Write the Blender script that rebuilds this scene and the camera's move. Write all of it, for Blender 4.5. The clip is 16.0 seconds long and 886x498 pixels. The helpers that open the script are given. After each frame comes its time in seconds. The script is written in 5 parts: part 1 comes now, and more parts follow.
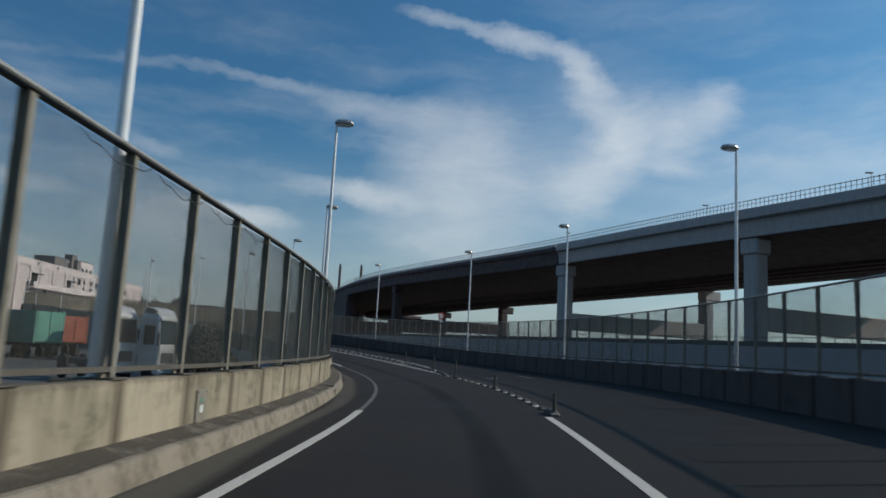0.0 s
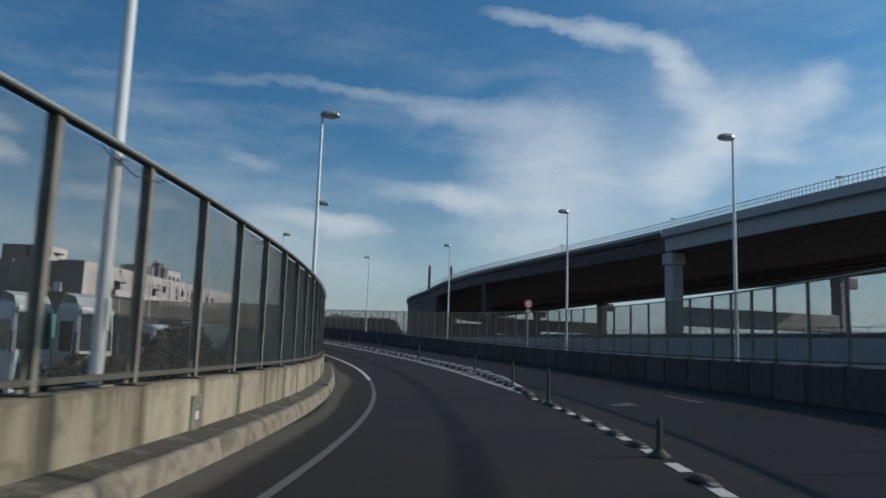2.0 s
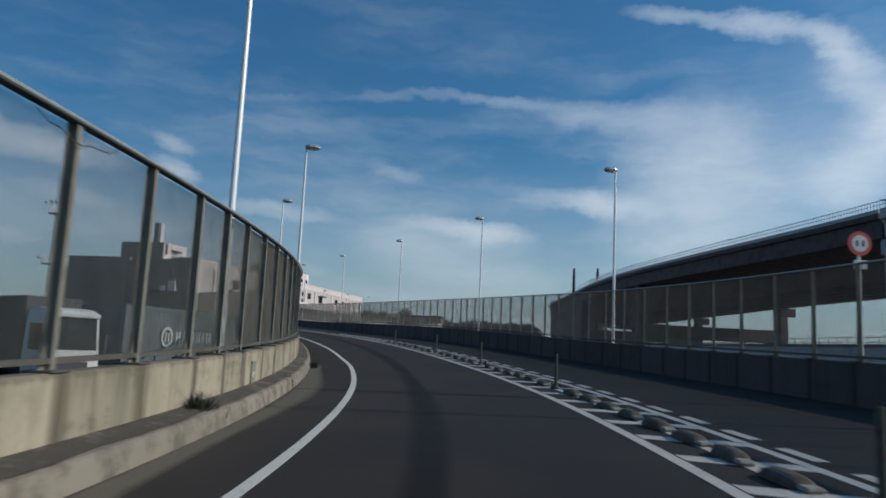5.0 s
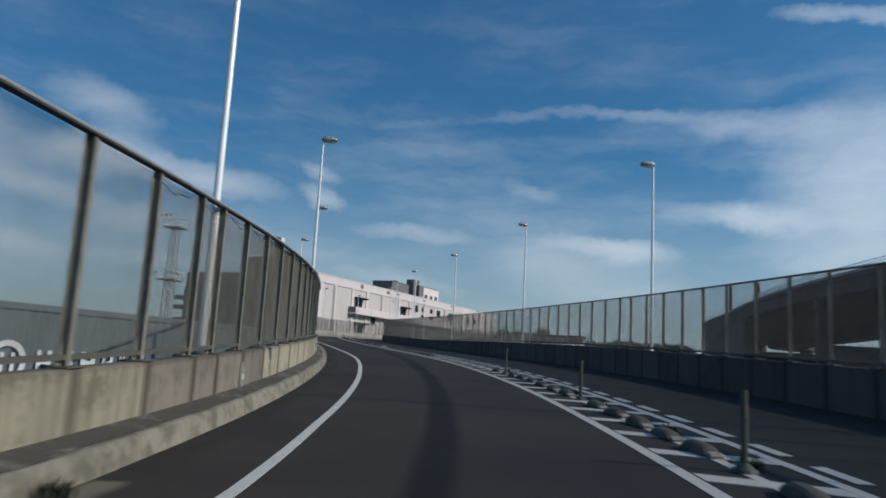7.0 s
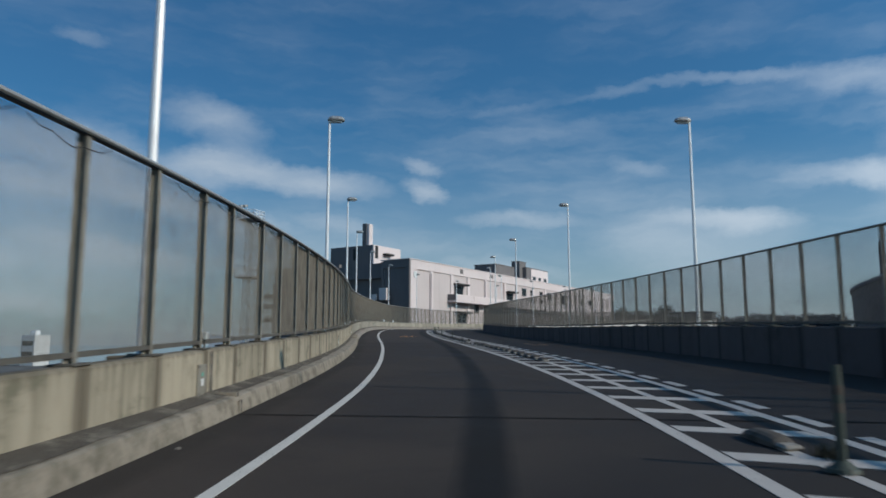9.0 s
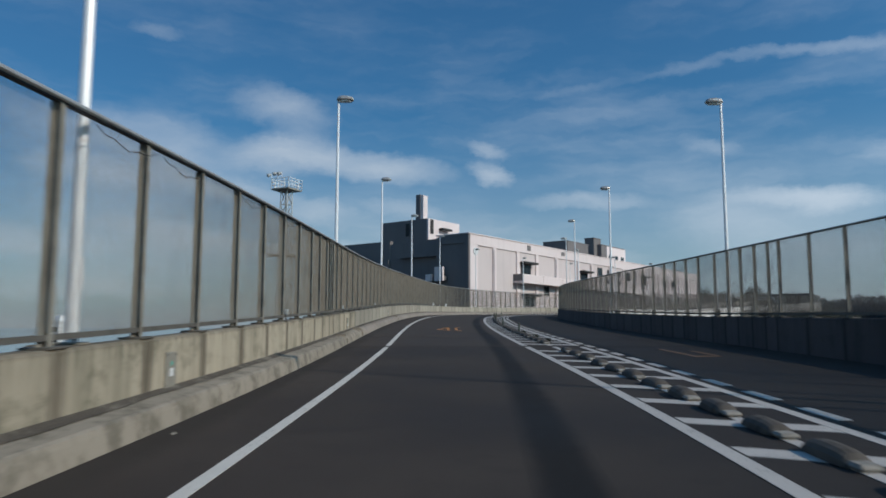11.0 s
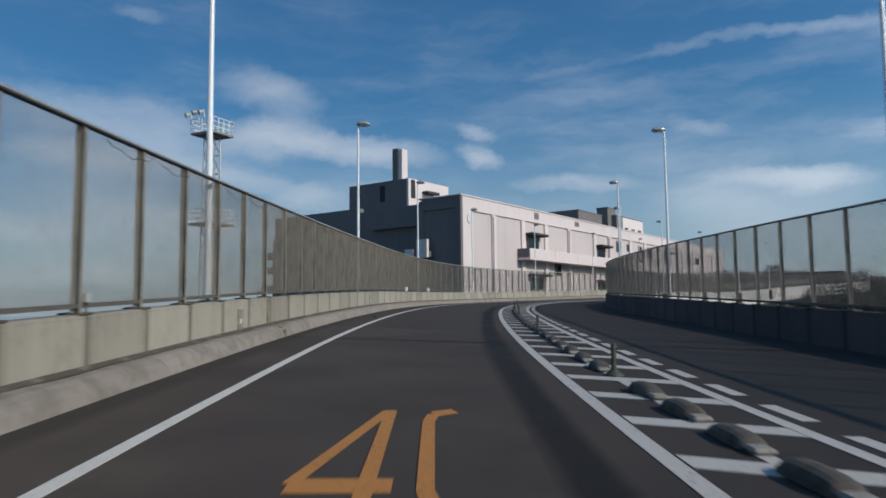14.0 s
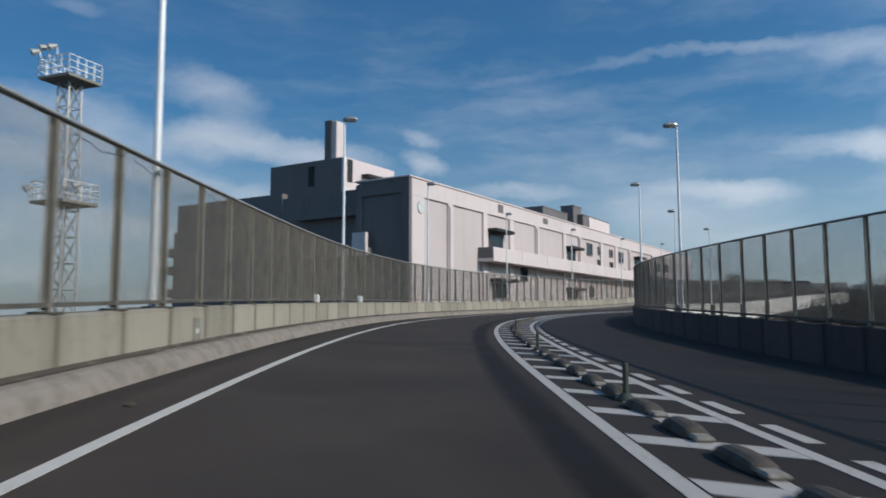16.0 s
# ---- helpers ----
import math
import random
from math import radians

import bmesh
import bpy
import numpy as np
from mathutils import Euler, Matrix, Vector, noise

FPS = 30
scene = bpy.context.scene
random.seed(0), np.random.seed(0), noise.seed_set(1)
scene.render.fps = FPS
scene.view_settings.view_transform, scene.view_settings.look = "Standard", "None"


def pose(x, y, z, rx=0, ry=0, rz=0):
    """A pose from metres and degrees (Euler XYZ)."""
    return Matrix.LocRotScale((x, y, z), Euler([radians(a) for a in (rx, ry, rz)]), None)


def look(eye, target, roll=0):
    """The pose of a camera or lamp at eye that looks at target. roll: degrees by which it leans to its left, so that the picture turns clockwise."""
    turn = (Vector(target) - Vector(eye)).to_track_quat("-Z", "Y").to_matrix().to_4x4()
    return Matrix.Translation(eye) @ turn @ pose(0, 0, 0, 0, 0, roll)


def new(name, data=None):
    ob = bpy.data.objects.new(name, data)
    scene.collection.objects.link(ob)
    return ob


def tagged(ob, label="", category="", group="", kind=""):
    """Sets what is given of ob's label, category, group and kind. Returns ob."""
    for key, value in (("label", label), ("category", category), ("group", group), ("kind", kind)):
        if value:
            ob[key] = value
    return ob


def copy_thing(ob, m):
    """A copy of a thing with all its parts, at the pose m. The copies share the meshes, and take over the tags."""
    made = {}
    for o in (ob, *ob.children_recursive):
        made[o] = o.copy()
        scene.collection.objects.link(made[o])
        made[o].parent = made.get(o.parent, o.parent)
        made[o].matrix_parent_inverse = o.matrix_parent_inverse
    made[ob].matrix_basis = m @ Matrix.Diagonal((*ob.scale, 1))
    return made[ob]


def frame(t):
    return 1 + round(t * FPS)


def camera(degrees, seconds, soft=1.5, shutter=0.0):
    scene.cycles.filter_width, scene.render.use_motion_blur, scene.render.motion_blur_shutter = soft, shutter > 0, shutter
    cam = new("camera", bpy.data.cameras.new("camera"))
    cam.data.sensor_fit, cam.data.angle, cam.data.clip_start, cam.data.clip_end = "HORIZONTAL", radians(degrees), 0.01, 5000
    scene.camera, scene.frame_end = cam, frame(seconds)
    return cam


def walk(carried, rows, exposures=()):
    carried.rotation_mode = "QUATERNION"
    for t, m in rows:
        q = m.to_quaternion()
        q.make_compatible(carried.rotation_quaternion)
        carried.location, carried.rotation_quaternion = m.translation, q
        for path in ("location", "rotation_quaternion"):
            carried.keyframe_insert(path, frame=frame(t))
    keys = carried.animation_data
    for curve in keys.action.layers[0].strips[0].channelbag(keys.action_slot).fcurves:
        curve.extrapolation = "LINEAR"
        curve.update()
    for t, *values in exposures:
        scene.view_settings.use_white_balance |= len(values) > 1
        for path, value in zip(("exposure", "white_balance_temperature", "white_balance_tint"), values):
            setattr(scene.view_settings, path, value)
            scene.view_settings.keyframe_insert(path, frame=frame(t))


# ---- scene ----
cam = camera(63.37, 16.0, soft=1.7, shutter=0.3)


def drive(x, y, z, yaw, pitch, roll):
    a, p = radians(yaw), radians(pitch)
    way = Vector((-math.sin(a) * math.cos(p), math.cos(a) * math.cos(p), math.sin(p)))
    return look((x, y, z), Vector((x, y, z)) + way, roll)


ROWS = [
    (0.0, 0.0, 0.0, 0.0, -0.05, 7.7, 3.13),
    (0.5, 0.365, 3.625, -0.009, 1.56, 7.55, 2.51),
    (1.0, 0.561, 7.322, -0.03, 3.9, 7.31, 2.99),
    (1.5, 0.604, 11.058, -0.055, 5.78, 8.31, 2.53),
    (2.0, 0.494, 14.829, -0.083, 7.36, 7.55, 1.93),
    (2.5, 0.234, 18.633, -0.108, 8.84, 6.62, 3.05),
    (3.0, -0.154, 22.533, -0.126, 11.39, 6.96, 1.68),
    (3.5, -0.676, 26.537, -0.144, 13.06, 7.16, 1.94),
    (4.0, -1.337, 30.609, -0.162, 14.82, 7.35, 2.2),
    (4.5, -2.154, 34.72, -0.171, 16.74, 7.55, 2.46),
    (5.0, -3.144, 38.841, -0.162, 18.84, 7.74, 2.71),
    (5.5, -4.306, 42.952, -0.124, 21.11, 7.94, 2.97),
    (6.0, -5.635, 47.034, -0.049, 24.46, 8.64, 2.41),
    (6.5, -7.143, 51.101, 0.059, 27.07, 8.3, 2.82),
    (7.0, -8.814, 55.074, 0.188, 29.99, 8.8, 3.19),
    (7.5, -10.684, 58.957, 0.333, 32.95, 8.34, 2.0),
    (8.0, -12.747, 62.745, 0.493, 34.81, 9.39, 3.11),
    (8.5, -14.961, 66.415, 0.657, 36.66, 8.8, 3.07),
    (9.0, -17.303, 69.974, 0.813, 38.53, 7.61, -0.02),
    (9.5, -19.749, 73.419, 0.965, 40.4, 7.28, 0.0),
    (10.0, -22.29, 76.777, 1.115, 41.9, 6.95, 0.03),
    (10.5, -24.922, 80.075, 1.262, 43.04, 6.62, 0.05),
    (11.0, -27.643, 83.338, 1.406, 43.82, 6.29, 0.07),
    (11.5, -30.459, 86.593, 1.547, 44.31, 5.96, 0.1),
    (12.0, -33.375, 89.866, 1.695, 45.04, 5.9, -1.5),
    (12.5, -36.365, 93.148, 1.844, 44.09, 5.72, -1.37),
    (13.0, -39.393, 96.408, 2.002, 44.0, 5.24, -0.97),
    (13.5, -42.41, 99.61, 2.18, 43.71, 5.85, -0.49),
    (14.0, -45.458, 102.82, 2.361, 43.0, 4.94, -0.61),
    (14.5, -48.558, 106.061, 2.546, 43.07, 4.68, 0.26),
    (15.0, -51.715, 109.37, 2.73, 43.04, 5.8, -0.47),
    (15.5, -54.884, 112.783, 2.899, 42.34, 6.49, 1.24),
    (16.0, -57.966, 116.28, 3.051, 38.47, 5.4, -0.09),
]
walk(cam, [(r[0], drive(*r[1:])) for r in ROWS], [(0.0, -0.50, 7000, 11), (2.0, -0.46, 6900, 11), (3.2, -0.43, 6800, 11), (6.0, -0.42, 6550, 10),
                                                      (9.0, -0.42, 6500, 10), (11.5, -0.34, 6500, 11), (13.5, -0.31, 6650, 13), (16.0, -0.28, 6650, 13)])

# ---- light ----
SUN_AZ, SUN_EL = radians(79), radians(29)   # from +y towards +x
to_sun = Vector((math.sin(SUN_AZ) * math.cos(SUN_EL), math.cos(SUN_AZ) * math.cos(SUN_EL), math.sin(SUN_EL)))
sun = new("sun", bpy.data.lights.new("sun", "SUN"))
sun.data.energy, sun.data.angle, sun.data.color = 3.55, radians(0.6), (1.0, 0.91, 0.80)
sun.matrix_world = look(to_sun * 300, (0, 0, 0))

world = bpy.data.worlds.new("sky")
scene.world = world
world.use_nodes = True


class Nodes:
    """Short hand for building node trees."""

    def __init__(self, tree):
        self.tree, self.n, self.l = tree, tree.nodes, tree.links

    def add(self, kind, **props):
        node = self.n.new(kind)
        for key, value in props.items():
            setattr(node, key, value)
        return node

    def put(self, socket, value):
        if isinstance(value, (int, float)):
            socket.default_value = value
        elif isinstance(value, (tuple, list, Vector)):
            v = tuple(value)
            socket.default_value = v + (1.0,) if len(v) == 3 and len(socket.default_value) == 4 else v
        else:
            self.l.new(value, socket)

    def math(self, op, a, b=0.0, c=0.0, clamp=False):
        node = self.add("ShaderNodeMath", operation=op, use_clamp=clamp)
        for k, v in enumerate((a, b, c)):
            self.put(node.inputs[k], v)
        return node.outputs[0]

    def vec(self, op, a, b=(0, 0, 0)):
        node = self.add("ShaderNodeVectorMath", operation=op)
        self.put(node.inputs[0], a)
        self.put(node.inputs[1], b)
        return node.outputs["Value"] if op in ("DOT_PRODUCT", "LENGTH", "DISTANCE") else node.outputs[0]

    def noise(self, vector, scale, detail=4.0, rough=0.55, distortion=0.0):
        node = self.add("ShaderNodeTexNoise")
        self.put(node.inputs["Vector"], vector)
        for key, v in (("Scale", scale), ("Detail", detail), ("Roughness", rough), ("Distortion", distortion)):
            self.put(node.inputs[key], v)
        return node.outputs["Fac"]

    def ramp(self, value, lo, hi, a=0.0, b=1.0):
        node = self.add("ShaderNodeMapRange", interpolation_type="SMOOTHSTEP")
        for k, v in zip(("Value", "From Min", "From Max", "To Min", "To Max"), (value, lo, hi, a, b)):
            self.put(node.inputs[k], v)
        return node.outputs[0]

    def mix(self, fac, a, b, blend="MIX"):
        node = self.add("ShaderNodeMix", data_type="RGBA", blend_type=blend)
        self.put(node.inputs[0], fac)
        self.put(node.inputs[6], a)
        self.put(node.inputs[7], b)
        return node.outputs[2]

    def scale(self, vector, v):
        node = self.add("ShaderNodeMapping")
        self.put(node.inputs[0], vector)
        node.inputs["Scale"].default_value = v
        return node.outputs[0]

    def join(self, x, y, z):
        node = self.add("ShaderNodeCombineXYZ")
        for k, v in enumerate((x, y, z)):
            self.put(node.inputs[k], v)
        return node.outputs[0]

    def split(self, v):
        node = self.add("ShaderNodeSeparateXYZ")
        self.put(node.inputs[0], v)
        return node.outputs


# cirrus: azimuth and height of each wisp's middle, half length, half width, slant (degrees), density
WISPS = [
    (-1.1, 25.4, 4.6, 0.42, -8, 0.4), (5.7, 24.1, 5.0, 0.55, -12, 0.68), (10.7, 22.1, 2.8, 0.75, -42, 0.6), (11.9, 19.5, 3.4, 1.1, -47, 0.54), (14.4, 17.3, 2.3, 1.61, -30, 0.72),
    (18.0, 17.1, 3.4, 1.3, 16, 0.64), (21.1, 18.9, 2.0, 1.07, 56, 0.48), (13.1, 15.2, 3.1, 1.69, -143, 0.68), (10.8, 12.8, 2.5, 1.69, -112, 0.6),
    (1.5, 15.2, 7.9, 3.07, -8, 0.24), (4.0, 11.7, 7.9, 3.45, -9, 0.28), (-5.8, 11.6, 3.9, 0.69, -10, 0.4), (-14.7, 9.2, 3.9, 0.61, -1, 0.55),
    (-6.3, 18.8, 8.7, 0.55, -3, 0.28), (-5.8, 17.8, 6.9, 0.5, -3, 0.2), (-0.6, 8.8, 8.0, 2.3, -3, 0.32),
]
WISPS += [
    (13.0, 16.0, 13.0, 5.0, -8, 0.28), (30.0, 11.0, 13.0, 5.5, 0, 0.32), (17.9, 14.4, 2.5, 0.54, -12, 0.35), (-7.3, 18.6, 6.1, 0.8, -8, 0.1), (-0.7, 13.9, 5.9, 3.45, -47, 0.4), (-8.1, 11.9, 6.0, 0.61, -4, 0.45), (-32.6, 18.6, 7.0, 0.34, 7, 0.12),
    (-24.0, 19.7, 4.8, 0.34, 7, 0.2), (-16.1, 19.7, 6.1, 0.36, -6, 0.3), (-56.5, 13.5, 4.8, 1.07, 6, 0.95), (-49.0, 12.7, 6.8, 0.77, -5, 0.85), (-56.6, 16.9, 4.9, 1.0, -9, 0.55),
    (-40.3, 14.2, 2.1, 0.42, -15, 0.5), (-39.9, 12.3, 2.1, 0.54, -17, 0.75), (-17.8, 9.6, 5.4, 0.46, -4, 0.5), (-22.3, 8.7, 4.5, 1.07, -8, 0.3), (-15.2, 8.8, 5.8, 0.77, -7, 0.3),
]
WISPS += [
    (-18.3, 6.5, 9.7, 1.53, -8, 0.4), (-32.4, 9.8, 6.0, 0.46, -2, 0.5), (-53.7, 9.0, 3.4, 0.54, 1, 0.5), (-71.6, 14.2, 5.0, 1.3, -8, 0.4), (-64.8, 13.3, 5.7, 1.73, -16, 0.6),
    (-68.5, 8.1, 8.8, 2.68, -6, 0.3), (-67.0, 5.0, 9.6, 1.92, 0, 0.2), (-66.3, 21.5, 2.9, 0.38, -6, 0.25), (-22.9, 13.6, 3.5, 0.46, -14, 0.25),
]
WISPS += [
    (-60.0, 10.6, 6.5, 0.6, -9, 0.55), (-70.0, 11.2, 6.0, 0.7, -8, 0.6), (-52.0, 6.4, 5.0, 0.5, -4, 0.4), (-63.0, 6.6, 7.5, 0.55, -6, 0.45), (-75.0, 6.0, 6.0, 0.7, -3, 0.5),
    (-47.0, 9.4, 4.0, 0.45, -8, 0.4), (-34.0, 6.0, 7.0, 0.5, -4, 0.35), (-71.0, 2.8, 9.0, 0.5, 0, 0.35),
]


def build_sky():
    k = Nodes(world.node_tree)
    k.n.clear()
    sky = k.add("ShaderNodeTexSky", sky_type="NISHITA", sun_disc=False, sun_elevation=SUN_EL, sun_rotation=SUN_AZ,
                air_density=1.15, dust_density=1.8, ozone_density=5.0)
    way = k.add("ShaderNodeTexCoord").outputs["Generated"]
    x, y, z = k.split(way)
    az = k.math("MULTIPLY", k.math("ARCTAN2", x, y), 180 / math.pi)
    el = k.math("MULTIPLY", k.math("ARCSINE", z), 180 / math.pi)
    here = k.join(az, el, 0.0)
    stir = k.add("ShaderNodeTexNoise")
    k.put(stir.inputs["Vector"], here)
    for key, v in (("Scale", 0.2), ("Detail", 4.0), ("Roughness", 0.55)):
        stir.inputs[key].default_value = v
    bent = k.vec("ADD", here, k.vec("MULTIPLY", k.vec("SUBTRACT", stir.outputs["Color"], (0.5, 0.5, 0.5)), (2.4, 1.8, 0.0)))
    ragged = k.add("ShaderNodeTexNoise")
    k.put(ragged.inputs["Vector"], k.scale(here, (0.6, 1.1, 1.0)))
    for key, v in (("Scale", 1.0), ("Detail", 6.0), ("Roughness", 0.68)):
        ragged.inputs[key].default_value = v
    bent = k.vec("ADD", bent, k.vec("MULTIPLY", k.vec("SUBTRACT", ragged.outputs["Color"], (0.5, 0.5, 0.5)), (1.9, 1.0, 0.0)))
    total = 0.0
    for a, e, half, wide, slant, dense in WISPS:
        m = k.add("ShaderNodeMapping", vector_type="TEXTURE")
        k.put(m.inputs[0], bent)
        m.inputs["Location"].default_value = (a, e, 0)
        m.inputs["Rotation"].default_value = (0, 0, radians(slant))
        m.inputs["Scale"].default_value = (half * 1.25, wide * 2.3, 1)
        total = k.math("ADD", total, k.ramp(k.vec("LENGTH", m.outputs[0]), 0.0, 1.0, dense * 0.88, 0.0))
    fibre = k.noise(k.scale(bent, (0.22, 0.85, 1.0)), 1.0, 6.0, 0.6)
    thin = k.noise(k.scale(bent, (0.05, 0.22, 1.0)), 1.0, 4.0, 0.6)
    veil = k.math("MULTIPLY", k.ramp(thin, 0.40, 0.85), k.ramp(el, 2.0, 34.0, 0.42, 0.08))
    cloud = k.math("MULTIPLY", k.math("ADD", k.math("MULTIPLY", k.math("MAXIMUM", k.math("SUBTRACT", total, 0.05), 0.0), 1.15), veil), k.ramp(fibre, 0.2, 0.8, 0.68, 1.1))
    haze = k.ramp(el, -2.0, 17.0, 0.45, 0.0)
    cloud = k.math("MULTIPLY", k.math("ADD", cloud, haze), 0.92)
    cloud = k.math("MULTIPLY", k.math("SUBTRACT", 1.0, k.math("EXPONENT", k.math("MULTIPLY", cloud, -1.55))), 0.85)
    glow = k.ramp(k.vec("DOT_PRODUCT", way, tuple(to_sun)), -0.95, 0.75, 0.84, 1.24)
    tint = k.mix(cloud, k.mix(1.0, sky.outputs[0], (0.46, 0.98, 1.20), "MULTIPLY"), (8.1, 9.1, 10.1))
    tint = k.vec("MULTIPLY", tint, k.join(glow, glow, glow))
    back = k.add("ShaderNodeBackground")
    k.put(back.inputs[0], tint)
    back.inputs[1].default_value = 0.098
    k.l.new(back.outputs[0], k.add("ShaderNodeOutputWorld").inputs[0])


build_sky()

# ---- materials ----


def material(name, base=(0.5, 0.5, 0.5), rough=0.7, metal=0.0):
    m = bpy.data.materials.new(name)
    m.use_nodes = True
    k = Nodes(m.node_tree)
    p = m.node_tree.nodes["Principled BSDF"]
    k.put(p.inputs["Base Color"], base)
    p.inputs["Roughness"].default_value, p.inputs["Metallic"].default_value = rough, metal
    return m, k, p


def bump(k, p, height, strength=0.3, distance=0.01):
    b = k.add("ShaderNodeBump")
    b.inputs["Strength"].default_value, b.inputs["Distance"].default_value = strength, distance
    k.put(b.inputs["Height"], height)
    k.l.new(b.outputs[0], p.inputs["Normal"])


def place(k):
    return k.add("ShaderNodeNewGeometry").outputs["Position"]


def by_piece(k):
    return k.add("ShaderNodeObjectInfo").outputs["Random"]


def painted(name, base, rough=0.5, metal=0.0, grime=0.25, size=2.0):
    """A coat with grime at two scales."""
    m, k, p = material(name, base, rough, metal)
    at = place(k)
    dirt = k.math("MULTIPLY", k.ramp(k.noise(at, size, 5.0), 0.42, 0.75), grime)
    fine = k.math("MULTIPLY", k.noise(at, size * 22, 3.0), grime * 0.5)
    dark = tuple(c * 0.35 for c in base)
    k.put(p.inputs["Base Color"], k.mix(k.math("ADD", dirt, fine, clamp=True), base, dark))
    k.put(p.inputs["Roughness"], k.math("ADD", rough, k.math("MULTIPLY", dirt, 0.4), clamp=True))
    bump(k, p, fine, 0.15, 0.004)
    return m


def concrete(name, base, stain=0.6, streaks=True, rough=0.9):
    """Cast concrete with rain streaks down the face, blotches and fine pores."""
    m, k, p = material(name, base, rough)
    at = place(k)
    run = k.noise(k.scale(at, (1.6, 1.6, 0.18)), 1.5, 5.0, 0.6)
    fine_run = k.noise(k.scale(at, (7.0, 7.0, 0.5)), 1.0, 4.0, 0.6)
    blot = k.noise(at, 0.9, 5.0, 0.6)
    pores = k.noise(at, 38.0, 4.0, 0.7)
    wet = k.math("MULTIPLY", k.ramp(run, 0.46, 0.66), stain if streaks else 0.0)
    wet = k.math("ADD", wet, k.math("MULTIPLY", k.ramp(fine_run, 0.52, 0.75), 0.45 * stain if streaks else 0.0))
    wet = k.math("ADD", wet, k.math("MULTIPLY", k.ramp(blot, 0.45, 0.75) if streaks else k.ramp(k.noise(at, 2.6, 6.0, 0.7), 0.42, 0.64), (0.4 if streaks else 0.8) * stain), clamp=True)
    shade = k.mix(by_piece(k), base, tuple(c * 0.86 for c in base))
    shade = k.mix(wet, shade, (base[0] * 0.36, base[1] * 0.36, base[2] * 0.33))
    shade = k.mix(k.math("MULTIPLY", k.ramp(pores, 0.55, 0.8), 0.35), shade, tuple(c * 0.45 for c in base))
    k.put(p.inputs["Base Color"], shade)
    bump(k, p, k.math("ADD", pores, k.math("MULTIPLY", blot, 1.5)), 0.35, 0.006)
    return m


def cast_wall(name, base, stain=1.0):
    """Barrier concrete: rain runs down each cast panel, darkest at its joints, and algae towards the foot of some."""
    m, k, p = material(name, base, 0.9)
    at = place(k)
    rnd = by_piece(k)
    node = k.add("ShaderNodeAttribute", attribute_name="along")
    t = node.outputs["Fac"]
    x = k.math("ADD", k.math("MULTIPLY", t, 1.5), k.math("MULTIPLY", rnd, 90.0))
    z = k.split(at)[2]
    run = k.noise(k.join(k.math("MULTIPLY", x, 3.2), k.math("MULTIPLY", z, 0.25), 0.0), 1.0, 5.0, 0.62)
    thin = k.noise(k.join(k.math("MULTIPLY", x, 14.0), k.math("MULTIPLY", z, 0.9), 4.0), 1.0, 4.0, 0.6)
    blot = k.noise(at, 1.3, 6.0, 0.65)
    pores = k.noise(at, 42.0, 4.0, 0.7)
    side = k.math("ABSOLUTE", k.math("SUBTRACT", t, 0.5))
    side = k.math("ADD", side, k.math("MULTIPLY", k.math("SUBTRACT", run, 0.5), 0.07))
    edge = k.math("ADD", k.math("MULTIPLY", k.ramp(side, 0.40, 0.46), 0.75 * stain), k.math("MULTIPLY", k.ramp(side, 0.478, 0.495), 1.0 - 0.75 * stain))
    rise = k.add("ShaderNodeAttribute", attribute_name="rise").outputs["Fac"]
    drip = k.math("MULTIPLY", k.ramp(rise, -0.34, 0.0), k.ramp(thin, 0.42, 0.62))
    fringe = k.ramp(k.math("ADD", rise, k.math("MULTIPLY", k.math("SUBTRACT", thin, 0.5), 0.12)), -0.07, -0.01, 0.0, 0.6 * stain)
    wet = k.math("MULTIPLY", k.ramp(run, 0.42, 0.66), 0.55)
    cloudy = k.noise(k.join(k.math("MULTIPLY", x, 1.6), k.math("MULTIPLY", z, 2.2), 9.0), 1.0, 7.0, 0.7)
    wet = k.math("ADD", wet, k.math("MULTIPLY", k.ramp(cloudy, 0.5, 0.66), 0.6))
    wet = k.math("ADD", wet, k.math("MULTIPLY", drip, 0.45))
    wet = k.math("ADD", wet, k.math("MULTIPLY", k.ramp(thin, 0.52, 0.75), 0.25))
    wet = k.math("MULTIPLY", wet, k.ramp(rnd, 0.0, 1.0, 0.45 * stain, 1.1 * stain))
    wet = k.math("ADD", wet, k.math("MULTIPLY", k.ramp(blot, 0.5, 0.75), 0.35 * stain), clamp=True)
    c = k.mix(rnd, base, tuple(v * 0.74 for v in base))
    c = k.mix(k.math("MULTIPLY", wet, 0.9), c, (base[0] * 0.32, base[1] * 0.34, base[2] * 0.31))
    brown = (base[0] * 0.27, base[1] * 0.255, base[2] * 0.24)
    c = k.mix(k.math("MULTIPLY", edge, k.ramp(thin, 0.15, 0.6, 0.55, 0.95)), c, brown)
    c = k.mix(fringe, c, brown)
    c = k.mix(k.math("MULTIPLY", k.ramp(pores, 0.55, 0.8), 0.35), c, tuple(v * 0.4 for v in base))
    k.put(p.inputs["Base Color"], c)
    bump(k, p, k.math("ADD", pores, k.math("MULTIPLY", blot, 1.5)), 0.4, 0.006)
    return m


